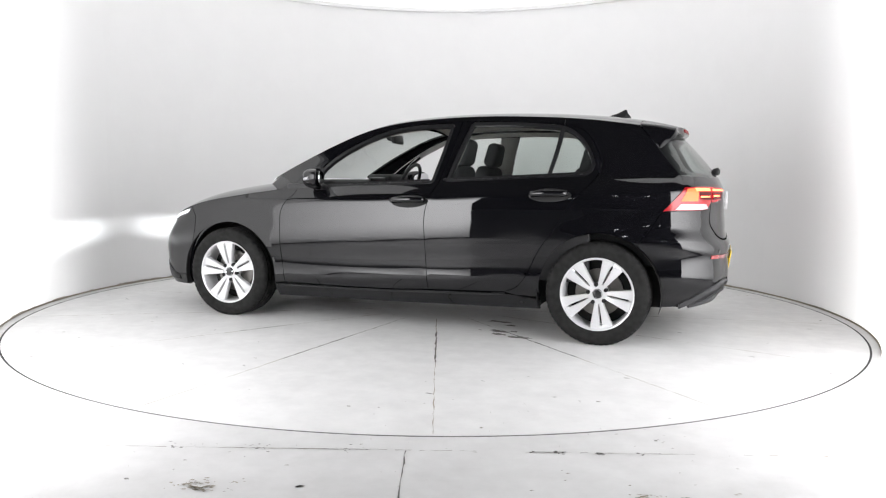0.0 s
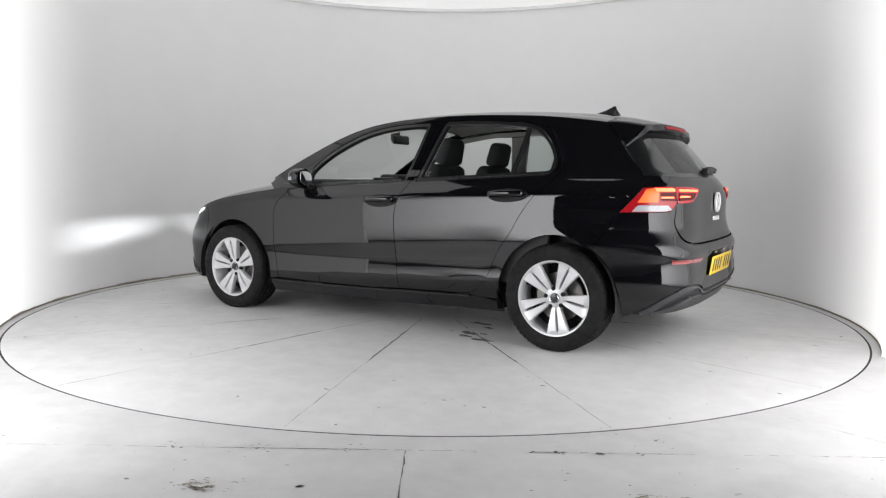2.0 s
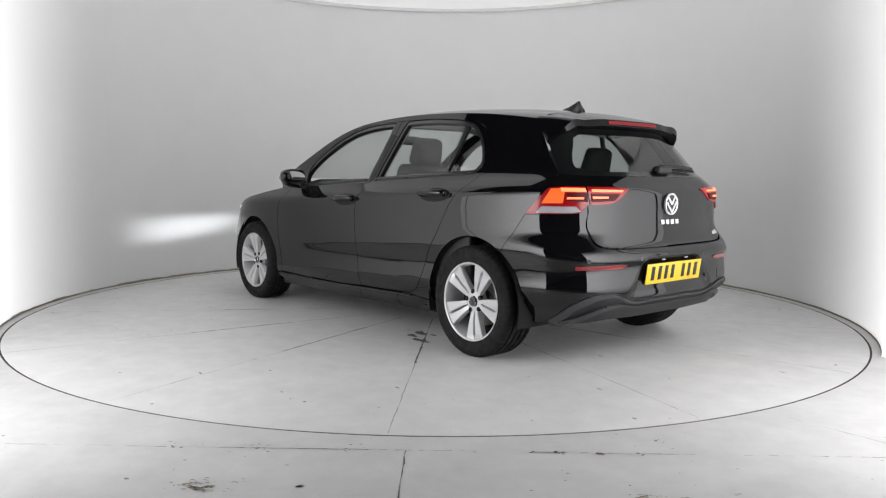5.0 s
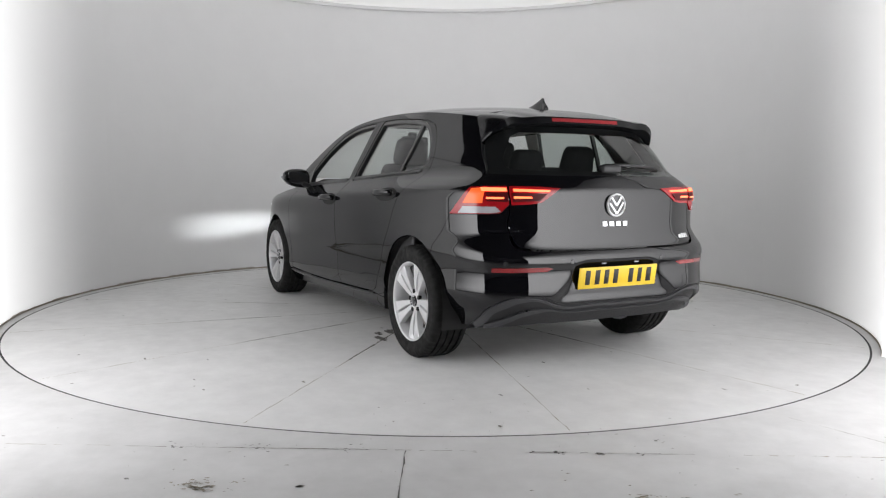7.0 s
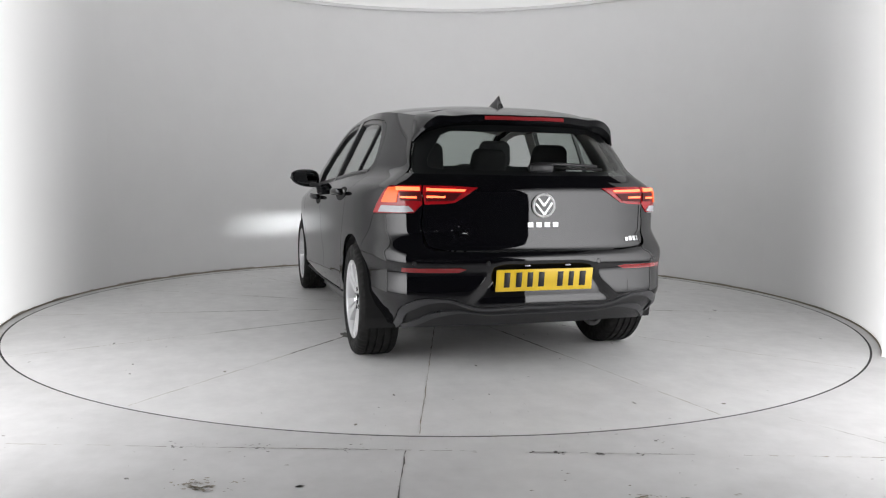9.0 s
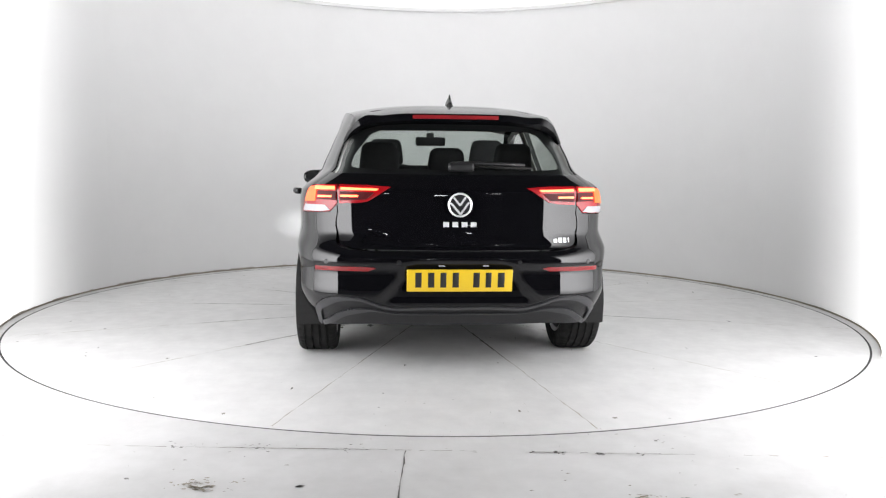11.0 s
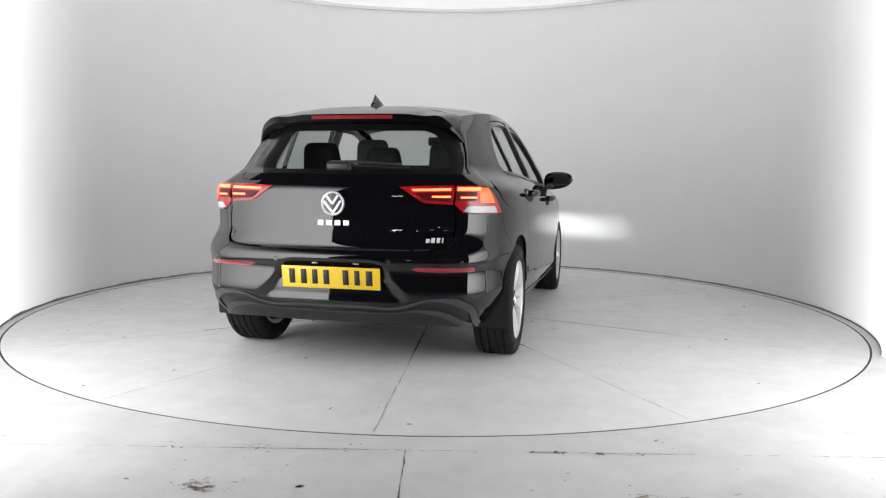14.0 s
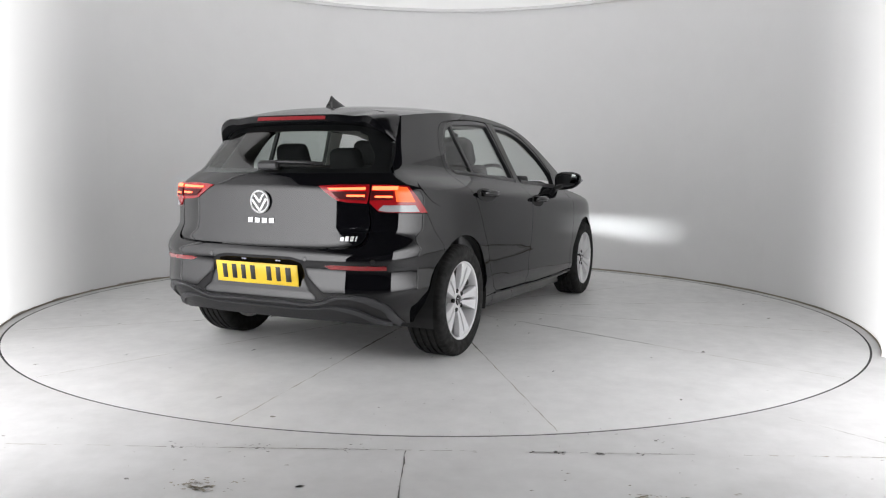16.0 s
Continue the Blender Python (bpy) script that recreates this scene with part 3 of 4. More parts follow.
def lathe(name, profile, material, parent, steps=72, label="", at=None, closed=True, sharp=35):
    """A body turned round the y axis; profile: (radius, y)."""
    v, f, n = [], [], len(profile)
    for i in range(steps):
        a = 2 * math.pi * i / steps
        v += [(r * math.cos(a), y, r * math.sin(a)) for r, y in profile]
    for i in range(steps):
        j = (i + 1) % steps
        for k in range(n if closed else n - 1):
            m = (k + 1) % n
            f.append((i * n + k, j * n + k, j * n + m, i * n + m))
    ob = mesh_object(name, v, f, material, parent, label, smooth=True)
    bm = bmesh.new()
    bm.from_mesh(ob.data)
    bmesh.ops.recalc_face_normals(bm, faces=bm.faces)
    bm.to_mesh(ob.data)
    bm.free()
    ob.data.set_sharp_from_angle(angle=radians(sharp))
    if at:
        ob.matrix_basis = at
    return ob


def tube(name, pts, radius, material, parent, label="", steps=10, flat=1.0):
    """A round bar along points."""
    pts = [Vector(p) for p in pts]
    v, f = [], []
    for i, p in enumerate(pts):
        d = (pts[min(i + 1, len(pts) - 1)] - pts[max(i - 1, 0)]).normalized()
        u = d.cross(Vector((0, 0, 1)) if abs(d.z) < .95 else Vector((1, 0, 0))).normalized()
        w = u.cross(d)
        for k in range(steps):
            a = 2 * math.pi * k / steps
            v.append(p + (u * math.cos(a) + w * math.sin(a) * flat) * radius)
    for i in range(len(pts) - 1):
        for k in range(steps):
            m = (k + 1) % steps
            f.append((i * steps + k, i * steps + m, i * steps + steps + m, i * steps + steps + k))
    f += [tuple(range(steps))[::-1], tuple(range((len(pts) - 1) * steps, len(pts) * steps))]
    return mesh_object(name, v, f, material, parent, label, smooth=True)


# ---- the car ----
car = tagged(new("car"), "glossy black five-door hatchback with silver wheels, lamps lit", "car")

DOOR_TOP_F = curve(X((.80, .945), (.738, 1.005), (.626, 1.085), (.428, 1.205), (.172, 1.318), (.007, 1.352), (-.155, 1.364), (-.375, 1.367)), 40)
DOOR_TOP_R = curve(X((-.375, 1.367), (-.55, 1.367), (-.75, 1.362), (-1.005, 1.344), (-1.11, 1.328), (-1.18, 1.298), (-1.235, 1.235), (-1.285, 1.13)), 30)
GAP_A = curve(X((.80, .945), (.765, .905), (.824, .813), (.861, .656), (.863, .498), (.851, .38), (.838, .268)), 24)
GAP_B = curve(X((-.375, 1.367), (-.335, 1.18), (-.28, .985)), 10) + curve(X((-.275, .970), (-.245, .89), (-.217, .80), (-.211, .58), (-.221, .37), (-.226, .278)), 20)
GAP_C = curve(X((-1.285, 1.13), (-1.295, 1.08), (-1.285, 1.032), (-1.172, .89), (-1.056, .716), (-.938, .538), (-.87, .395), (-.81, .325), (-.727, .290)), 34)
GLASS_F = curve(X((.585, .955), (.60, 1.0), (.55, 1.078), (.428, 1.166), (.172, 1.283), (.007, 1.318), (-.155, 1.332), (-.295, 1.335)), 30) + \
    curve(X((-.298, 1.33), (-.262, 1.16), (-.222, .99)), 8) + curve(X((-.215, .983), (.2, .965), (.57, .946)), 12)
GLASS_R = curve(X((-.345, .998), (-.395, 1.17), (-.452, 1.335)), 8) + curve(X((-.46, 1.341), (-.695, 1.340), (-1.0, 1.318), (-1.10, 1.290), (-1.15, 1.25), (-1.225, 1.14), (-1.24, 1.10)), 24) + \
    curve(X((-1.238, 1.09), (-1.22, 1.055), (-1.19, 1.042)), 6) + X((-.345, .996))
LAMP_EDGE = X((-1.673, .817), (-1.781, .957))
SEAM = X((-1.673, .817), (-1.540, .606))
GATE_SIDE = curve(X((-1.50, 1.346), (-1.60, 1.215), (-1.70, 1.09), (-1.753, 1.030), (-1.775, .99), (-1.781, .957)), 16)


for sd in (1, -1):
    # doors
    fd = cut("front_door", GAP_A[::-1] + DOOR_TOP_F[1:] + GAP_B[1:] + X((.0, .266), (.5, .262)), M_PAINT, car, holes=[inset(resample(GLASS_F, .03), -.022)], side=sd)
    cut("window_frame", inset(resample(GLASS_F, .03), -.021), M_TRIM, fd, holes=[GLASS_F], side=sd, off=-.004, thick=.03, gap=0, label="black window frame")
    rd = cut("rear_door", DOOR_TOP_R + GAP_C[1:] + X((-.5, .284)) + GAP_B[::-1][:-1], M_PAINT, car, holes=[inset(resample(GLASS_R, .03), -.022)], side=sd)
    cut("window_frame", inset(resample(GLASS_R, .03), -.021), M_TRIM, rd, holes=[GLASS_R], side=sd, off=-.004, thick=.03, gap=0, label="black window frame")
    cut("window_pane", X((-.34, .99)) + X((-.46, 1.35), (-.8, 1.345), (-1.03, 1.325), (-.98, 1.025)), M_GLASS, rd, side=sd, off=-.016, thick=.004, gap=0).visible_shadow = False
    cut("quarter_pane", X((-1.0, 1.02), (-1.05, 1.325), (-1.16, 1.28), (-1.26, 1.11), (-1.23, 1.035)), M_GLASS, rd, side=sd, off=-.017, thick=.004, gap=0).visible_shadow = False
    cut("divider", X((-.975, 1.02), (-.997, 1.02), (-1.055, 1.322), (-1.03, 1.325)), M_TRIM, rd, side=sd, off=-.008, thick=.02, gap=0, label="black window divider")
    cut("belt_trim", X((.60, .938), (.2, .957), (-.205, .977), (-.205, .989), (.2, .969), (.585, .951)), M_TRIM, fd, side=sd, off=.003, gap=0, label="black sill strip")
    cut("belt_trim", X((-.30, .982), (-.8, 1.008), (-1.22, 1.032), (-1.22, 1.045), (-.8, 1.021), (-.30, .995)), M_TRIM, rd, side=sd, off=.003, gap=0, label="black sill strip")
    for door, (hx, hz) in ((fd, (-.10, .846)), (rd, (-1.01, .900))):
        ell = [(hx + .128 * math.cos(a) * (1 - .06 * math.cos(a)), hz + .040 * math.sin(a) + .03 * -.118 * math.cos(a)) for a in np.linspace(0, 2 * math.pi, 41)[:-1]]
        cut("handle_cup", X(*ell), M_DARK, door, side=sd, off=.0015, thick=.004, gap=0, label="dark recessed handle cup")
        y0 = side_y(hx, hz)
        pts = [(hx - .112 + .224 * u, sd * (y0 + .010 + .036 * math.sin(math.pi * u) ** .5), hz + .010 + .004 * math.sin(math.pi * u) - .03 * (u - .5) * .22) for u in np.linspace(0, 1, 15)]
        tube("door_handle", pts, .0155, M_PAINT, door, "glossy black pull handle", flat=1.25)
    # side skin round the doors
    tops = DOOR_TOP_F[:-1] + DOOR_TOP_R
    tops_back = [p for p in tops if p[0] < at_x(-1.05, p[1])]
    tops_rear = [p for p in DOOR_TOP_R if p[0] >= at_x(-1.05, p[1])]
    rail_f = [(at_x(x, float(RAIL(x))), float(RAIL(x))) for x in np.linspace(.93, -1.05, 50)]
    rail_r = [(at_x(x, float(RAIL(x))), float(RAIL(x))) for x in np.linspace(-1.05, -1.49, 14)]
    cut("cant_rail", rail_f + X((-1.05, 1.337)) + tops_back[::-1], M_PAINT, car, side=sd, gap=.0006)
    cut("scuttle_corner", X((.80, .945), (.90, 1.015), (.985, .945), (.93, .908), (.85, .918)), M_TRIM, car, side=sd, off=-.002, gap=0, label="black corner panel below the windscreen")
    cut("quarter_panel", rail_r + GATE_SIDE[1:-1] + LAMP_EDGE[::-1] + SEAM[1:] + arch(ARCH_R, 127, -8, 44) + X((-.80, .272)) + GAP_C[::-1]
        + tops_rear[::-1][1:] + X((-1.05, 1.337)), M_PAINT, car, side=sd, gap=.001)
    cut("sill", X((.925, .250), (.5, .254), (0, .260), (-.226, .270), (-.72, .280), (-.95, .252), (-.95, .185), (0, .172), (.92, .162)), M_PAINT, car, side=sd, gap=.001)
    cut("sill_trim", X((.90, .252), (.4, .254), (0, .259), (-.73, .280), (-.74, .270), (0, .249), (.4, .245), (.90, .243)), M_TRIM, car, side=sd, off=.005, gap=0, label="satin black sill strip")
    cut("front_wing", GAP_A + X((.93, .255)) + arch(ARCH_F, 188, 18, 46) + X((1.612, .60), (1.605, .70), (1.661, .775))
        + [(at_x(x, float(BON_E(x))), float(BON_E(x))) for x in np.linspace(1.64, .87, 24)], M_PAINT, car, side=sd)
    nose_hole = X((1.90, .652), (1.90, .626), (1.985, .626), (1.985, .652))
    nose = cut("front_bumper", arch(ARCH_F, 18, -14, 10) + X((1.70, .19)) + [(.02, .17), (.02, .66)]
               + [(at_x(x, float(BON_E(x))), float(BON_E(x))) for x in np.linspace(1.98, 1.661, 14)] + X((1.605, .70), (1.612, .60)), M_PAINT, car, holes=[nose_hole], side=sd)
    cut("lower_grille", X((1.98, .33), (1.80, .25), (1.80, .22)) + [(.02, .22), (.02, .36)] + X((2.1, .37)), M_PLASTIC, nose, side=sd, off=.004, label="black grille")
    hl = cut("headlight", X((1.665, .758), (1.78, .728), (1.88, .696), (1.93, .678), (1.90, .662), (1.80, .690), (1.70, .715)), M_WHITE_LENS, car, side=sd, off=.003, gap=.001, label="clear headlight with white light strip")
    cut("light_strip", X((1.68, .748), (1.78, .720), (1.91, .681), (1.905, .670), (1.78, .708), (1.69, .734)), M_DRL, hl, side=sd, off=.006, gap=0)
    # the lamp's source, set back in its dark housing
    y0 = .5 * (side_y(1.90, .64) + side_y(1.985, .64))
    hx = 1.94
    mesh_object("light_source", [(hx - .12, sd * (y0 + .035), .648), (hx - .12, sd * (y0 - .035), .648), (hx - .12, sd * (y0 - .035), .658), (hx - .12, sd * (y0 + .035), .658)],
                [(0, 1, 2, 3)], M_BEAM, hl)
    bx = [(hx - .15, sd * (y0 - .10), .598), (nose_x(y0 - .10, .668) - .012, sd * (y0 - .10), .598), (nose_x(y0 + .10, .668) - .012, sd * (y0 + .10), .598), (hx - .15, sd * (y0 + .10), .598)]
    mesh_object("housing", bx + [(a, b, .668) for a, b, _ in bx], [(0, 1, 2, 3), (4, 5, 6, 7), (0, 3, 7, 4), (0, 1, 5, 4), (3, 2, 6, 7)], M_DARK, hl)

    # tail lamps
    tl = cut("tail_lamp", X((-1.671, .819), (-1.783, .955)) + Y((.69, .961), (.604, .962), (.604, .872)) + Y((.645, .828), (.70, .824)), M_LENS, car, side=sd, off=.004, thick=.02, gap=.001, bulge=.004, label="lit red tail lamp with clear reversing light")
    ti = cut("inner_lamp", Y((.596, .962), (.45, .960), (.337, .953), (.40, .912), (.452, .880), (.50, .872), (.596, .868)), M_LENS, car, side=sd, off=.004, thick=.02, gap=.001, bulge=.004, label="lit red lamp on the tailgate")
    cut("dark_insert", Y((.61, .93), (.61, .885), (.70, .888), (.70, .93)), M_LENS_DARK, tl, side=sd, off=.010, thick=.004, gap=0)
    cut("dark_insert", Y((.589, .928), (.589, .884), (.46, .890), (.42, .925)), M_LENS_DARK, ti, side=sd, off=.010, thick=.004, gap=0)
    cut("reversing_light", X((-1.735, .826), (-1.765, .862)) + Y((.665, .862), (.64, .835), (.68, .828)), M_WHITE_LENS, tl, side=sd, off=.0105, thick=.004, gap=.001, label="clear reversing light")
    cut("light_bar", X((-1.765, .876), (-1.80, .945)) + Y((.705, .949), (.705, .936), (.715, .878)), M_AMBER, tl, side=sd, off=.0115, thick=.004, gap=0, label="bright amber light block")
    cut("light_bar", Y((.715, .949), (.615, .949), (.615, .935), (.715, .935)), M_GLOW, tl, side=sd, off=.0125, thick=.004, gap=0, label="glowing red bar")
    cut("light_bar", Y((.70, .908), (.63, .908), (.63, .899), (.70, .899)), M_GLOW, tl, side=sd, off=.0125, thick=.004, gap=0, label="glowing red bar")
    cut("light_bar", Y((.585, .945), (.40, .941), (.41, .933), (.585, .935)), M_GLOW, ti, side=sd, off=.0125, thick=.004, gap=0, label="glowing red bar")
    cut("light_bar", Y((.585, .912), (.50, .911), (.50, .902), (.585, .902)), M_GLOW, ti, side=sd, off=.0125, thick=.004, gap=0, label="glowing red bar")
    # mirror
    mb = bmesh.new()
    bmesh.ops.create_uvsphere(mb, u_segments=28, v_segments=18, radius=1)
    for v in mb.verts:
        q = v.co
        fx = .098 if q.x > 0 else .030
        v.co = Vector((.555 + fx * math.copysign(abs(q.x) ** .8, q.x) - .04 * q.y, .905 + .115 * math.copysign(abs(q.y) ** .75, q.y),
                       .985 + (.068 - .014 * q.y) * math.copysign(abs(q.z) ** .7, q.z) + .012 * q.y))
        v.co.y *= sd
    if sd < 0:
        bmesh.ops.reverse_faces(mb, faces=mb.faces)
    dm = part("door_mirror", mb, M_PAINT, car, "black door mirror with a pale indicator strip", smooth=True)
    gl = [(.522 - .03 * math.cos(a) * .8 - .012, sd * (.905 + .092 * math.copysign(abs(math.cos(a)) ** .7, math.cos(a))), .985 + .012 * math.cos(a) + .047 * math.copysign(abs(math.sin(a)) ** .7, math.sin(a))) for a in np.linspace(0, 2 * math.pi, 37)[:-1]]
    gl = [(.527 - .04 * (abs(p[1]) - .905) / .115 - .006, p[1], p[2]) for p in gl]
    mesh_object("mirror_glass", gl + [(p[0] - .004, p[1], p[2]) for p in gl],
                [tuple(range(36)), tuple(range(36, 72))] + [(i, (i + 1) % 36, 36 + (i + 1) % 36, 36 + i) for i in range(36)], M_MIRROR, dm, "mirror glass")
    tube("indicator", [(.648 - .35 * (y - .87), sd * y, .978) for y in (.87, .90, .93, .96)] + [(.592, sd * .995, .982), (.555, sd * 1.016, .988)], .011, M_WHITE_LENS, dm, "clear indicator strip")
    moulded("mirror_foot", (.10, .14, .035), (.575, sd * .81, .925), M_TRIM, dm, .014, (sd * 18, 0, 0))
    cut("mirror_sail", X((.73, .955), (.60, 1.065), (.585, .955)), M_TRIM, car, side=sd, off=.003, thick=.01, gap=0, label="black corner trim")
    cut("bumper_reflector", Y((.713, .562), (.712, .541), (.45, .541), (.412, .556), (.45, .563)), M_REFLECT, car, side=sd, off=.004, thick=.008, gap=0, bulge=.003, label="slim red reflector")
    for py in (.30, .66):
        c = skin(at_y(py, .585), .585)
        n = skin_normal(at_y(py, .585), .585)
        lathe("parking_sensor", [(0, .001), (.0105, .001), (.0125, -.002), (.0125, -.006), (0, -.006)], M_TRIM, car, 20, at=Matrix.Translation((c[0], sd * c[1], c[2])) @ Vector((n[0], sd * n[1], n[2])).to_track_quat("Y", "Z").to_matrix().to_4x4(), closed=False)

# fuel flap, on the right side alone
cut("fuel_flap", curve(X((-1.50, .985), (-1.66, .985), (-1.70, .965), (-1.665, .90), (-1.60, .862), (-1.46, .858), (-1.43, .875), (-1.455, .94), (-1.50, .985)), 40)[:-1], M_PAINT, car, side=-1, off=.0022, thick=.004, gap=0)


def wrap(pts):
    """A run over the whole tail from a left half given towards the middle."""
    return pts + [(2 * SMAX - s, z) for s, z in pts[::-1]]


# ---- the tail ----
gate_low = curve(Y((.603, .83), (.606, .74), (.598, .69), (.570, .660), (.50, .648), (.30, .643), (.0, .641)), 34)
GL0 = X((-1.757, 1.026)) + curve(Y((.62, 1.024), (.4, 1.020), (.2, 1.018), (0.0, 1.018)), 16)
gate_edge = gate_low[::-1] + Y((.604, .958)) + X((-1.779, .96), (-1.773, .995)) + GL0
tg = cut("tailgate", gate_edge + [(2 * SMAX - s, z) for s, z in gate_edge[::-1]], M_PAINT, car, gap=.002)
rb_top = X((-1.540, .606), (-1.673, .817)) + Y((.70, .823), (.645, .826), (.608, .868)) + [(s - .004, z - .006) for s, z in gate_low]
edge_low = X((-1.735, .243), (-1.842, .306), (-1.92, .362)) + curve(Y((.677, .396), (.621, .416), (.569, .419), (.47, .411), (.407, .388), (.358, .372), (.2, .368), (0, .368)), 34)
left = rb_top
right = [(2 * SMAX - s, z) for s, z in rb_top[::-1]]
arch_l = arch(ARCH_R, 192, 128, 18)
low_l = edge_low
poly = arch_l + left + right + [(2 * SMAX - s, z) for s, z in arch_l[::-1]] + [(2 * SMAX - s, z) for s, z in low_l] + low_l[::-1]
rb = cut("rear_bumper", poly, M_PAINT, car, gap=.0015, step=.012)
val_bot = X((-1.775, .238)) + curve(Y((.70, .242), (.60, .250), (.47, .262), (.25, .260), (0, .260)), 20)
poly = low_l + [(2 * SMAX - s, z) for s, z in low_l[::-1]] + [(2 * SMAX - s, z) for s, z in val_bot] + val_bot[::-1]
lv = cut("lower_valance", poly, M_PLASTIC, car, off=-.006, gap=.001, label="black grained plastic valance")


def strip(name, mid, half, material, parent, off, label="", bulge=.008):
    pts = wrap(curve(mid, 48))
    p = np.array(pts)
    t = np.gradient(p, axis=0)
    t /= np.linalg.norm(t, axis=1, keepdims=True)
    n = np.stack([-t[:, 1], t[:, 0]], 1)
    h = half(p[:, 0]) if callable(half) else np.full(len(p), half)
    a, b = p + n * h[:, None], p - n * h[:, None]
    return cut(name, [tuple(q) for q in a] + [tuple(q) for q in b[::-1]], material, parent, off=off, thick=.02, gap=0, step=.02, bulge=bulge, label=label)


strip("valance_strip", X((-1.775, .248), (-1.86, .296), (-1.93, .348)) + Y((.66, .378), (.615, .398), (.56, .403), (.475, .395), (.415, .373), (.36, .357), (.2, .354), (0, .354)),
      lambda s: .005 + .013 * smooth(.40, .62, np.abs(s - SMAX)), M_FIN, lv, .006, "grey satin strip")
strip("valance_fin", X((-1.83, .252)) + Y((.655, .268), (.61, .298), (.56, .328), (.50, .340), (.42, .343), (.34, .330), (.2, .324), (0, .324)),
      lambda s: .0015 + .0105 * smooth(.30, .48, np.abs(s - SMAX)), M_FIN, lv, .006, "grey satin fin")
# rear window and what hangs on the tailgate
glass_side = curve(X((-1.757, 1.030), (-1.70, 1.10), (-1.63, 1.19), (-1.56, 1.285)), 12)
rw = cut("rear_window", wrap(glass_side[::-1] + GL0[1:]) + [(2 * SMAX - s, z) for s, z in Y((.45, 1.315))] + Y((.45, 1.315)), M_TINT, car, off=-.004, thick=.004, gap=.001, label="tinted rear window with a black border")
rw.visible_shadow = False
inner = curve(Y((.455, 1.235), (.495, 1.18), (.548, 1.10), (.55, 1.078), (.525, 1.064), (.2, 1.056), (0, 1.056)), 40)
gs_out = [(s, z) for s, z in glass_side[::-1]] + GL0[1:]
full = wrap(gs_out)
full_i = wrap(inner)
cut("window_border", full + [(2 * SMAX - s, z) for s, z in Y((.45, 1.312))] + Y((.45, 1.312)), M_TRIM, rw, holes=[full_i + [(2 * SMAX - s, z) for s, z in Y((.40, 1.258))] + Y((.40, 1.258))], off=-.020, thick=.003, gap=.003, label="black window border")
# spoiler
tri_n = normal_of(roof_top)


def trail(y):
    """The spoiler's trailing edge in plan."""
    return -1.757 + .055 * (y / .46) ** 2


def on_roof(x, y):
    return tuple(float(q) for q in roof_top(np.array([x]), np.array([y]))[0])


SP_F = [(-1.623, .5845, 1.192), (-1.575, .569, 1.249), (-1.535, .556, 1.298), (-1.506, .540, 1.337)] + [on_roof(-1.502, y) for y in (.46, .36, .25, .12, 0)]
SP_E = [(-1.630, .584, 1.190), (-1.680, .552, 1.250), (-1.708, .516, 1.294), (-1.712, .464, 1.323)] + [on_roof(trail(y), y) for y in (.40, .32, .22, .11, 0)]
SP_D = [(-1.631, .580, 1.188), (-1.684, .545, 1.238), (-1.715, .500, 1.268), (-1.722, .452, 1.288)] + [(trail(y) - .011, y, on_roof(trail(y), y)[2] - .036) for y in (.39, .31, .22, .11, 0)]
SP_I = [(-1.627, .575, 1.187), (-1.650, .525, 1.232), (-1.664, .462, 1.256), (-1.672, .425, 1.266)] + [(trail(y) + .045, y, on_roof(trail(y), y)[2] - .052) for y in (.37, .30, .21, .11, 0)]
runs = []
for run in (SP_F, SP_E, SP_D, SP_I):
    half = curve(run, 30)
    runs.append([Vector(p) for p in half] + [Vector((p[0], -p[1], p[2])) for p in half[-2::-1]])
v, f, n = [], [], len(runs[0])
for i in range(n):
    a, b = runs[0][i], runs[1][i]
    for k in range(5):
        q = a.lerp(b, k / 4)
        lift_up = .006 * math.sin(math.pi * k / 4)
        v.append(q + Vector((0, math.copysign(lift_up, q.y) if abs(q.y) > .5 else 0, lift_up * .6)))
    v += [runs[2][i], runs[3][i]]
f = [(7 * i + k, 7 * i + k + 1, 7 * i + 8 + k, 7 * i + 7 + k) for i in range(n - 1) for k in range(6)]
sp = mesh_object("roof_spoiler", v, f, M_SPOILER, car, "glossy black roof spoiler with side fins", smooth=True)
bm = bmesh.new()
bm.from_mesh(sp.data)
bmesh.ops.recalc_face_normals(bm, faces=bm.faces)
bm.to_mesh(sp.data)
bm.free()
sp.data.set_sharp_from_angle(angle=radians(38))
bl = [(trail(y), y) for y in np.linspace(.225, -.225, 15)]
v = []
for x, y in bl:
    z = float(roof_top(np.array([x]), np.array([y]))[0, 2])
    v += [(x - .0065, y, z - .008), (x - .012, y, z - .027), (x + .02, y, z - .028), (x + .02, y, z - .009)]
f = [(4 * i + k, 4 * i + (k + 1) % 4, 4 * i + 4 + (k + 1) % 4, 4 * i + 4 + k) for i in range(14) for k in range(4)] + [(0, 1, 2, 3), (56, 59, 58, 57)]
mesh_object("brake_light", v, f, M_BRAKE, sp, "slim red high-level brake light")
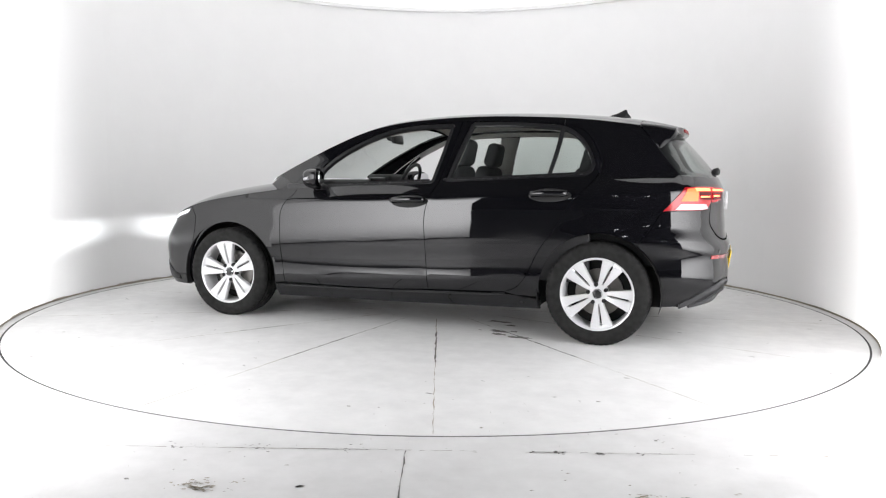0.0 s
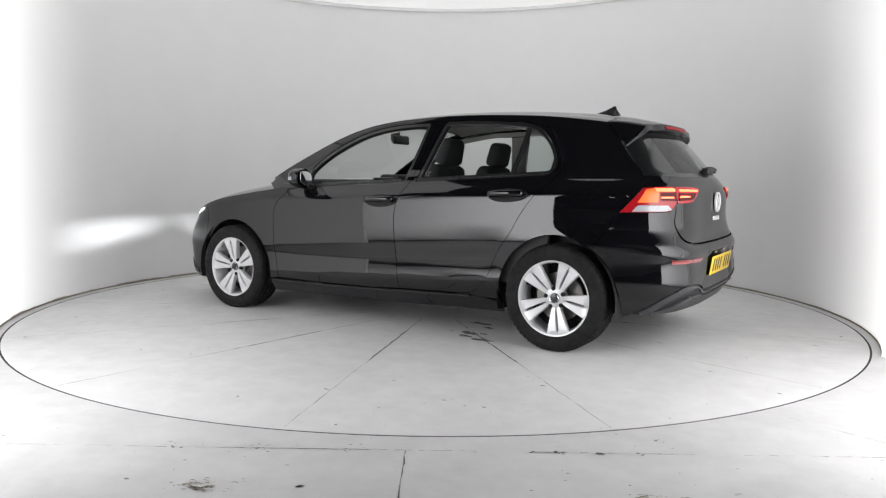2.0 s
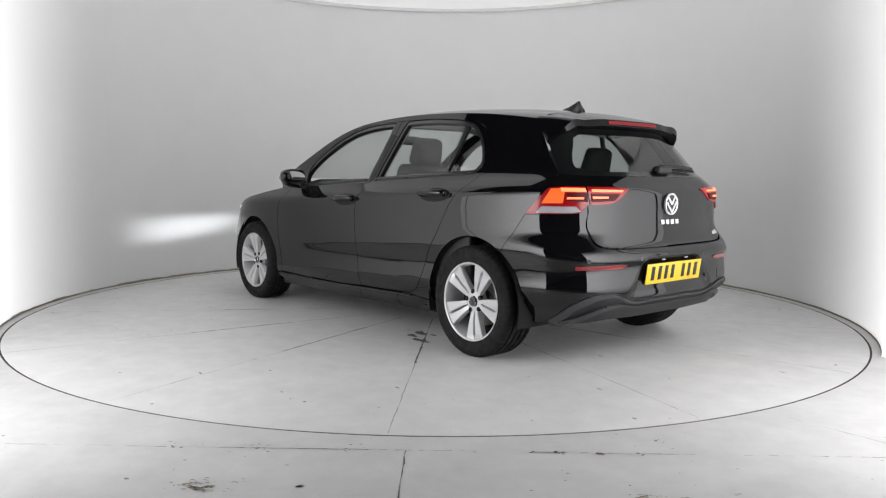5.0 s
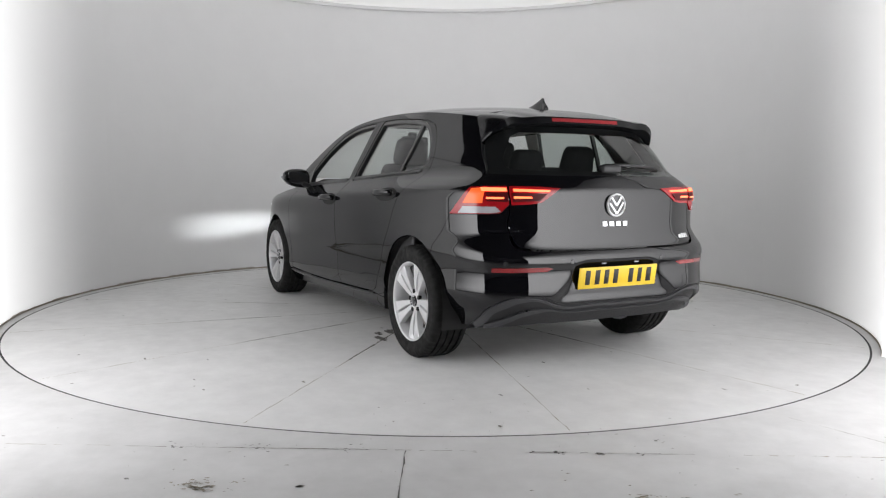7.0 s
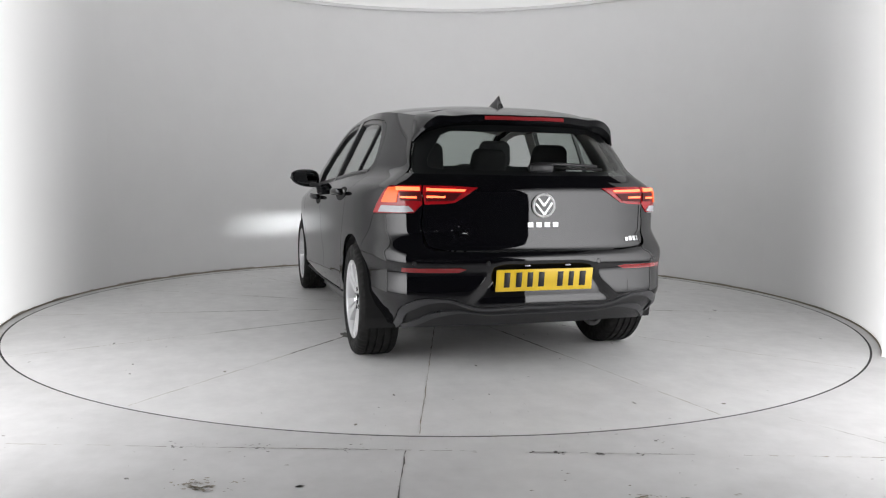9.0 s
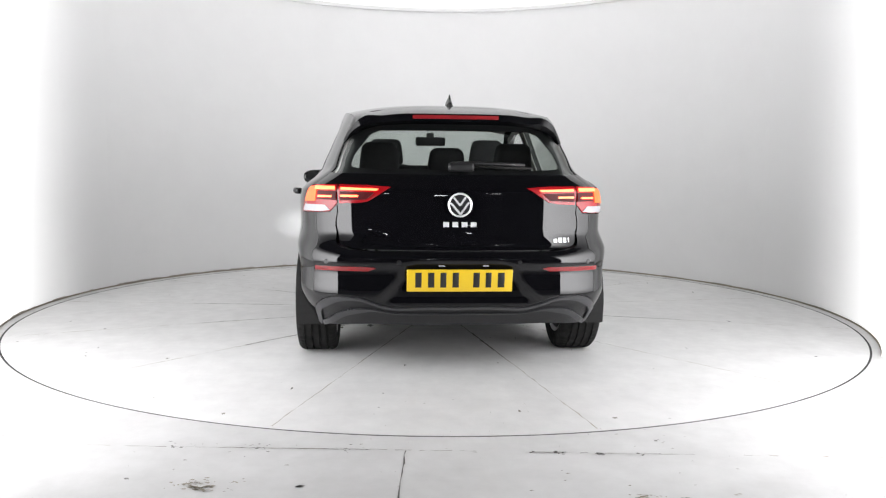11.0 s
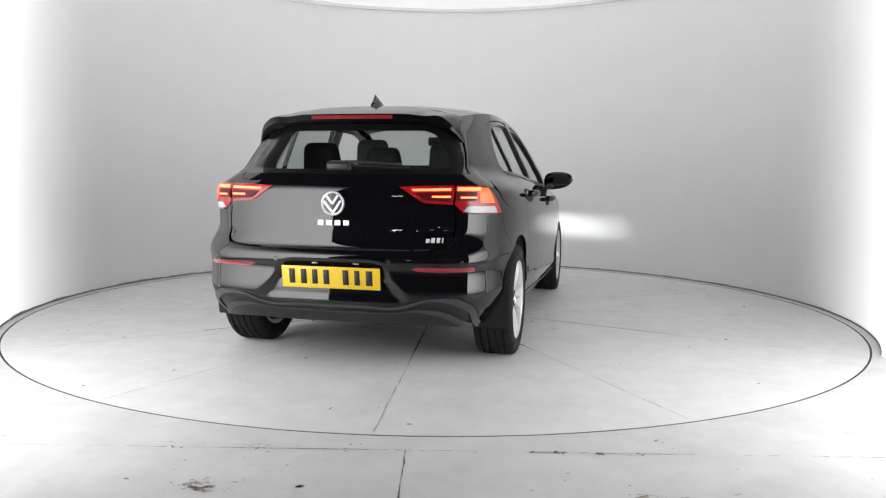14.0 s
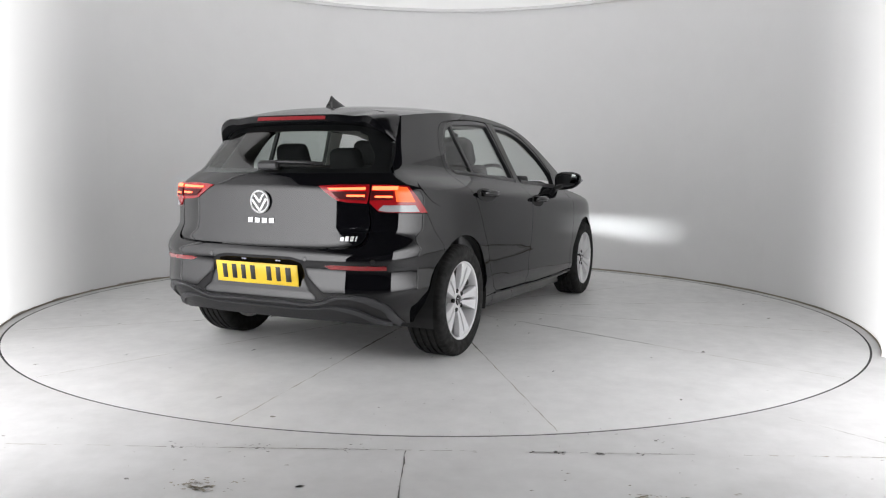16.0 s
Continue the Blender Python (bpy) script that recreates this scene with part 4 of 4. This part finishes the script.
# under the spoiler: the header that the glass runs into
v = []
for y in np.linspace(-.47, .47, 13):
    for x, z in ((-1.52, 1.362), (-1.70, 1.316), (-1.70, 1.292), (-1.52, 1.322)):
        v.append((x + .08 * (y / .5) ** 2, y, z - .035 * (y / .5) ** 2))
f = [(4 * i + k, 4 * i + (k + 1) % 4, 4 * i + 4 + (k + 1) % 4, 4 * i + 4 + k) for i in range(12) for k in range(4)]
mesh_object("roof_header", v, f, M_DARK, car)
wp = moulded("wiper_cap", (.05, .13, .045), (-1.952, -.01, 1.055), M_PLASTIC, car, .015, (0, 0, 0), label="black rear wiper")


def off_tail(y, z, d):
    q, n = skin(at_y(y, z), z), skin_normal(at_y(y, z), z)
    return tuple(q + n * d)


tube("wiper_arm", [off_tail(y, z, .026) for y, z in ((.035, 1.058), (-.10, 1.060), (-.22, 1.056), (-.33, 1.050))], .009, M_PLASTIC, wp)
tube("wiper_blade", [off_tail(y, z, .014) for y, z in ((-.06, 1.052), (-.20, 1.046), (-.37, 1.042))], .007, M_RUBBER, wp)
# badge: a ring with plain chevron bars
bc = Vector((-2.016, 0, .868))
badge = lathe("badge", [(0, .0), (.052, .0), (.052, .008), (0, .010)], M_TRIM, tg, 48, "round chrome badge", Matrix.Translation(bc) @ pose(0, 0, 0, 0, 3, 90), closed=False)
lathe("badge_ring", [(.051, .0), (.051, .011), (.056, .014), (.0605, .011), (.0605, .0)], M_SILVER, badge, 64)


def bar(a, b, w, d, material, parent, name="badge_bar", label=""):
    """A flat bar in the badge's plane."""
    a, b = Vector(a), Vector(b)
    u = (b - a).normalized()
    n = Vector((-u.y, u.x)) * w / 2
    q = [a + n, b + n, b - n, a - n]
    v = [(p.x, .006, p.y) for p in q] + [(p.x, d, p.y) for p in q]
    return mesh_object(name, v, [(0, 1, 2, 3), (4, 7, 6, 5), (0, 4, 5, 1), (1, 5, 6, 2), (2, 6, 7, 3), (3, 7, 4, 0)], material, parent, label)


for a, b in (((-.030, .038), (0, -.002)), ((.030, .038), (0, -.002)), ((-.045, .012), (0, -.046)), ((.045, .012), (0, -.046))):
    bar(a, b, .010, .013, M_SILVER, badge)


def on_tail(name, y0, y1, z0, z1, material, parent, off, label="", thick=.003):
    """A small plate on the tail between two widths and two heights."""
    return cut(name, Y((y0, z0), (y0, z1), (y1, z1), (y1, z0)), material, parent, off=off, thick=thick, gap=0, step=.012, label=label)


for i in range(4):
    y = .082 - i * .0455
    on_tail("letter_bar", y, y - .029, .758, .783, M_SILVER, tg, .004, "chrome raised bar")
for i, w in enumerate((.018, .018, .016, .006)):
    y = -.478 - i * .0255
    on_tail("letter_bar", y, y - w, .681, .704 - (.005 if i == 0 else 0), M_SILVER, tg, .004, "chrome raised bar")
# number plate
plate = moulded("number_plate", (.008, .524, .113), (-2.056, 0, .497), M_YELLOW, car, .004, (0, -8, 0), label="yellow rear number plate with black bars")
for i, (y, w) in enumerate(((.205, .042), (.142, .042), (.082, .040), (.021, .042), (-.082, .042), (-.142, .038), (-.205, .046))):
    moulded("plate_bar", (.002, w * .74, .076), (-2.0607, y, .500), M_INK, plate, .0006, (0, -8, 0), segments=1)
moulded("plate_light", (.016, .03, .008), (-2.042, .09, .568), M_WHITE_LENS, car, .003)
moulded("plate_light", (.016, .03, .008), (-2.042, -.13, .568), M_WHITE_LENS, car, .003)
on_tail("towing_cover", -.475, -.535, .425, .478, M_PAINT, rb, .0015)
# roof, windscreen, bonnet
rxs = np.linspace(.17, -1.499, 50)
roof = cut("roof", [(x, float(RAIL_Y(-x))) for x in rxs] + [(x, -float(RAIL_Y(-x))) for x in rxs[::-1]] + [(.20, -.45), (.245, -.2), (.255, 0), (.245, .2), (.20, .45)],
           M_PAINT, car, lift=roof_top, normal=tri_n, gap=.0005, step=.05)
wxs = np.linspace(.19, 1.01, 24)
ws = cut("windscreen", [(x, float(RAIL_Y(-x)) - .045) for x in wxs] + [(1.09, .45), (1.14, 0), (1.09, -.45)] + [(x, -float(RAIL_Y(-x)) + .045) for x in wxs[::-1]] + [(.21, -.45), (.255, -.2), (.265, 0), (.255, .2), (.21, .45)],
         M_GLASS, car, lift=roof_top, normal=tri_n, gap=.001, step=.06, thick=.004)
ws.visible_shadow = False
for sd in (1, -1):
    cut("a_pillar", [(x, float(RAIL_Y(-x)) - .046) for x in np.linspace(.16, .96, 24)] + [(x, float(RAIL_Y(-x)) + .0) for x in np.linspace(.96, .16, 24)], M_PAINT, car, side=sd, lift=roof_top, normal=tri_n, gap=.0005, step=.05)
bon_n = normal_of(bonnet_top)
bxs = np.linspace(.87, 1.955, 30)
cut("bonnet", [(x, float(BON_Y(x)) - .002) for x in bxs] + [(2.03, .3), (2.05, 0), (2.03, -.3)] + [(x, -float(BON_Y(x)) + .002) for x in bxs[::-1]] + [(1.03, -.55), (1.08, -.2), (1.085, 0), (1.08, .2), (1.03, .55)],
    M_PAINT, car, lift=bonnet_top, normal=bon_n, gap=.001, step=.06)
# aerial fin
v, f = [], []
prof = [(-1.205, 1.426, .010), (-1.245, 1.437, .018), (-1.285, 1.450, .021), (-1.315, 1.463, .015), (-1.335, 1.473, .009), (-1.347, 1.478, .006), (-1.358, 1.475, .006), (-1.364, 1.455, .014), (-1.385, 1.428, .018)]
for x, zt, w in prof:
    zb = float(CROWN(x)) - .004
    for k in range(9):
        a = math.pi * k / 8
        v.append((x, w * math.cos(a) * (1 if k in (0, 8) else .9), zb + (max(zt - zb, .004)) * math.sin(a) ** .8 * 1.0))
for i in range(len(prof) - 1):
    for k in range(8):
        f.append((9 * i + k, 9 * i + k + 1, 9 * i + 10 + k, 9 * i + 9 + k))
f += [tuple(range(9)), tuple(range(9 * len(prof) - 9, 9 * len(prof)))[::-1]]
mesh_object("roof_aerial", v, f, M_TRIM, car, "black shark-fin aerial", smooth=True)

# ---- wheels ----
RT, RR = .316, .226
tread = [(.218, -.10), (.245, -.108), (.275, -.110), (.298, -.105), (.310, -.094)]
prof = list(tread)
for k in range(4):
    y = -.060 + .04 * k
    prof += [(RT, y - .016 if k == 0 else y - .0155), (RT, y - .006), (RT - .008, y - .005), (RT - .008, y + .005), (RT, y + .006)]
prof += [(RT, .080)] + [(r, -y) for r, y in tread[::-1]]


def wheel(at):
    """One alloy wheel with its tyre; its outer face looks along +y of its own space."""
    rim = lathe("wheel", [(RR - .003, .098), (.222, .103), (.214, .100), (.207, .088), (.203, .02), (.195, -.09), (.215, -.10), (.222, -.10), (.210, -.02), (.214, .07)], M_ALLOY, car, 72, "silver five-double-spoke alloy wheel")
    tyre = lathe("tyre", prof, M_RUBBER, rim, 180, "black dusty rubber tyre")
    for q in range(0, 180, 3):
        # cross cuts in the two shoulders of the tread
        for k, w in enumerate(prof):
            if w[0] > .305 and abs(w[1]) > .068:
                c = tyre.data.vertices[q * len(prof) + k].co
                c.x, c.z = c.x * .975, c.z * .975
    lathe("brake_disc", [(.0, .015), (.07, .015), (.075, .0), (.145, .0), (.145, -.02), (.0, -.02)], M_DISC, rim, 48, "worn steel brake disc", closed=False)
    lathe("hub_backing", [(0, -.03), (.2, -.03), (.2, -.05), (0, -.05)], M_DARK, rim, 40, closed=False)
    bmh = bmesh.new()
    for k in range(5):
        for sgn in (-1, 1):
            a0 = 2 * math.pi * k / 5 + math.pi / 2
            # each half of a double spoke: from the hub out to the rim
            row = []
            for r, da, hw, y in ((.058, .225, .0130, .073), (.084, .225, .0140, .080), (.12, .205, .0186, .086), (.165, .190, .0255, .092), (.186, .185, .0285, .094), (.192, .1685, .0324, .0945), (.214, .170, .0364, .095)):
                a = a0 + sgn * da
                u, w = Vector((math.cos(a), 0, math.sin(a))), Vector((-math.sin(a), 0, math.cos(a)))
                c = u * r
                row.append([bmh.verts.new(c + w * q * hw + Vector((0, y - dy, 0))) for q, dy in ((-1, .034), (-1, .004), (-.86, 0), (.86, 0), (1, .004), (1, .034))])
            for i in range(len(row) - 1):
                for j in range(5):
                    bmh.faces.new((row[i][j], row[i][j + 1], row[i + 1][j + 1], row[i + 1][j]))
    bmesh.ops.recalc_face_normals(bmh, faces=bmh.faces)
    spk = part("spokes", bmh, M_ALLOY, rim, smooth=True)
    spk.data.set_sharp_from_angle(angle=radians(40))
    lathe("hub", [(0, .074), (.040, .074), (.060, .070), (.066, .060), (.066, .03), (0, .03)], M_ALLOY, rim, 40, closed=False)
    lathe("centre_cap", [(0, .083), (.024, .083), (.029, .080), (.031, .074), (.031, .07), (0, .07)], M_TRIM, rim, 32, "black centre cap", closed=False)
    lathe("cap_ring", [(.0245, .083), (.0265, .0855), (.0285, .083), (.0265, .081)], M_CHROME, rim, 32)
    for k in range(5):
        a = 2 * math.pi * (k + .5) / 5 + math.pi / 2
        lathe("wheel_bolt", [(0, .0745), (.007, .0745), (.0105, .073), (.0125, .0765), (.0125, .06), (0, .06)], M_DARK, rim, 12, at=pose(.056 * math.cos(a), 0, .056 * math.sin(a)), closed=False)
    rim.matrix_basis = at
    return rim


first = wheel(pose(HUB_F, .755, HUB_Z + .006) @ pose(0, 0, 0, 0, 8, 0))
copy_thing(first, pose(HUB_R, .745, HUB_Z + .006) @ pose(0, 0, 0, 0, -27, 0))
copy_thing(first, pose(HUB_F, -.755, HUB_Z + .006, 0, 0, 180) @ pose(0, 0, 0, 0, 25, 0))
copy_thing(first, pose(HUB_R, -.745, HUB_Z + .006, 0, 0, 180) @ pose(0, 0, 0, 0, 50, 0))

# ---- under and inside ----
moulded("floor_pan", (3.4, 1.08, .10), (.08, 0, .30), M_DARK, car, .03)
moulded("floor_pan", (1.75, 1.56, .10), (0, 0, .255), M_DARK, car, .03)
for x in (HUB_F, HUB_R):
    for sd in (1, -1):
        # wheel housing: half a drum round the wheel
        v, f = [], []
        for i in range(25):
            a = radians(-15 + 210 * i / 24)
            v += [(x + .372 * math.cos(a), sd * .84, HUB_Z + .372 * math.sin(a)), (x + .372 * math.cos(a), sd * .55, HUB_Z + .372 * math.sin(a))]
        f = [(2 * i, 2 * i + 1, 2 * i + 3, 2 * i + 2) for i in range(24)] + [tuple(range(1, 50, 2))]
        mesh_object("wheel_housing", v, f, M_DARK, car)
for sd in (1, -1):
    # door cards and pillar lining
    moulded("door_card", (2.1, .05, .58), (-.2, sd * .775, .66), M_DASH, car, .015)
    moulded("boot_side", (.62, .04, .46), (-1.42, sd * .655, .70), M_DASH, car, .015, (0, 0, sd * 6))
moulded("boot_floor", (.75, 1.3, .06), (-1.6, 0, .62), M_DASH, car, .015)
moulded("parcel_shelf", (.50, 1.22, .03), (-1.62, 0, .965), M_DASH, car, .012)
moulded("bulkhead", (.06, 1.5, .62), (1.02, 0, .60), M_DARK, car, .02)
moulded("dashboard", (.55, 1.46, .26), (.80, 0, .86), M_DASH, car, .06, shape=lambda q: (q.x, q.y, q.z - (.10 if q.x > 0 and q.z > 0 else 0)))
moulded("instrument_cowl", (.20, .36, .07), (.60, -.36, .985), M_DASH, car, .025)
moulded("screen", (.02, .27, .13), (.545, -.02, .93), M_TRIM, car, .006, (0, -12, 0))
sw = lathe("steering_wheel", [(.185 + .014 * math.cos(a), .014 * math.sin(a)) for a in np.linspace(0, 2 * math.pi, 13)[:-1]], M_DASH, car, 48, "black steering wheel", pose(.42, -.36, .93, 0, 0, 90) @ pose(0, 0, 0, -24, 0, 0))
moulded("steering_boss", (.34, .03, .06), (0, .0, -.01), M_DASH, sw, .012)
moulded("rear_view_mirror", (.03, .24, .07), (.36, 0, 1.285), M_DASH, car, .014, (0, 8, 6))
moulded("mirror_mount", (.06, .06, .08), (.41, 0, 1.315), M_DASH, car, .014)
hl_x = np.linspace(.14, -1.48, 30)
cut("headlining", [(x, float(RAIL_Y(-x)) - .05) for x in hl_x] + [(x, -float(RAIL_Y(-x)) + .05) for x in hl_x[::-1]], M_LINING, car, lift=roof_top, normal=tri_n, off=-.03, thick=.004, gap=0, step=.08, label="pale grey headlining")

for sd in (1, -1):
    cut("pillar_lining", X((-.305, 1.335), (-.228, .99), (-.340, .996), (-.448, 1.338)), M_LINING, car, side=sd, off=-.034, thick=.006, gap=0, label="pale grey pillar lining")
    cut("pillar_lining", X((-1.16, 1.29), (-1.245, 1.11), (-1.22, 1.03), (-1.62, 1.03), (-1.53, 1.17), (-1.44, 1.31)), M_LINING, car, side=sd, off=-.034, thick=.006, gap=0, label="pale grey pillar lining")
    cut("rail_lining", X((.428, 1.172), (.172, 1.289), (-.155, 1.338), (-.46, 1.347), (-.8, 1.340), (-1.10, 1.297), (-1.12, 1.35), (-.8, 1.375), (-.46, 1.380), (-.155, 1.371), (.172, 1.324), (.428, 1.212)),
        M_LINING, car, side=sd, off=-.034, thick=.006, gap=0, label="pale grey roof rail lining")


def seat(x, y, w, front=True):
    """A seat with cushion, backrest and one headrest on two posts; returns it."""
    st = moulded("car_seat", (.50, w, .16), (x, y, .50), M_CLOTH, car, .05, (0, -6, 0), label="black cloth car seat")
    bh = .60 if front else .56
    moulded("backrest", (.13, w * .96, bh), (x - .30, y, .80), M_CLOTH, st, .05, (0, -17, 0), shape=lambda q: (q.x, q.y * (.80 if q.z > 0 else 1), q.z))
    return st


def headrest(st, x, y, z, w):
    moulded("headrest", (.10, w, .185), (x, y, z), M_CLOTH, st, .040, (0, -14, 0), shape=lambda q: (q.x, q.y * (.82 if q.z > 0 else 1), q.z))
    for d in (-.05, .05):
        tube("headrest_post", [(x + .025, y + d, z - .20), (x + .005, y + d, z - .05)], .006, M_CHROME, st)


for y in (.36, -.36):
    st = seat(.10, y, .50)
    headrest(st, -.315, y, 1.175, .26)
bench = seat(-.78, 0, 1.26, False)
for y, w in ((.40, .25), (0, .24), (-.40, .25)):
    headrest(bench, -1.185, y, 1.115 if y else 1.085, w)


def motions():
    """The turntable and the car on it turn together, at one even speed."""
    turn, place = [], []
    for i in range(17):
        a = 159.73 - 95.31 * i / 16
        turn.append((float(i), pose(0, 0, 0, 0, 0, a)))
        place.append((float(i), pose(0, 0, 0, 0, 0, a) @ pose(-0.038, 0.043, 0)))
    walk(turntable, turn)
    walk(car, place)


motions()
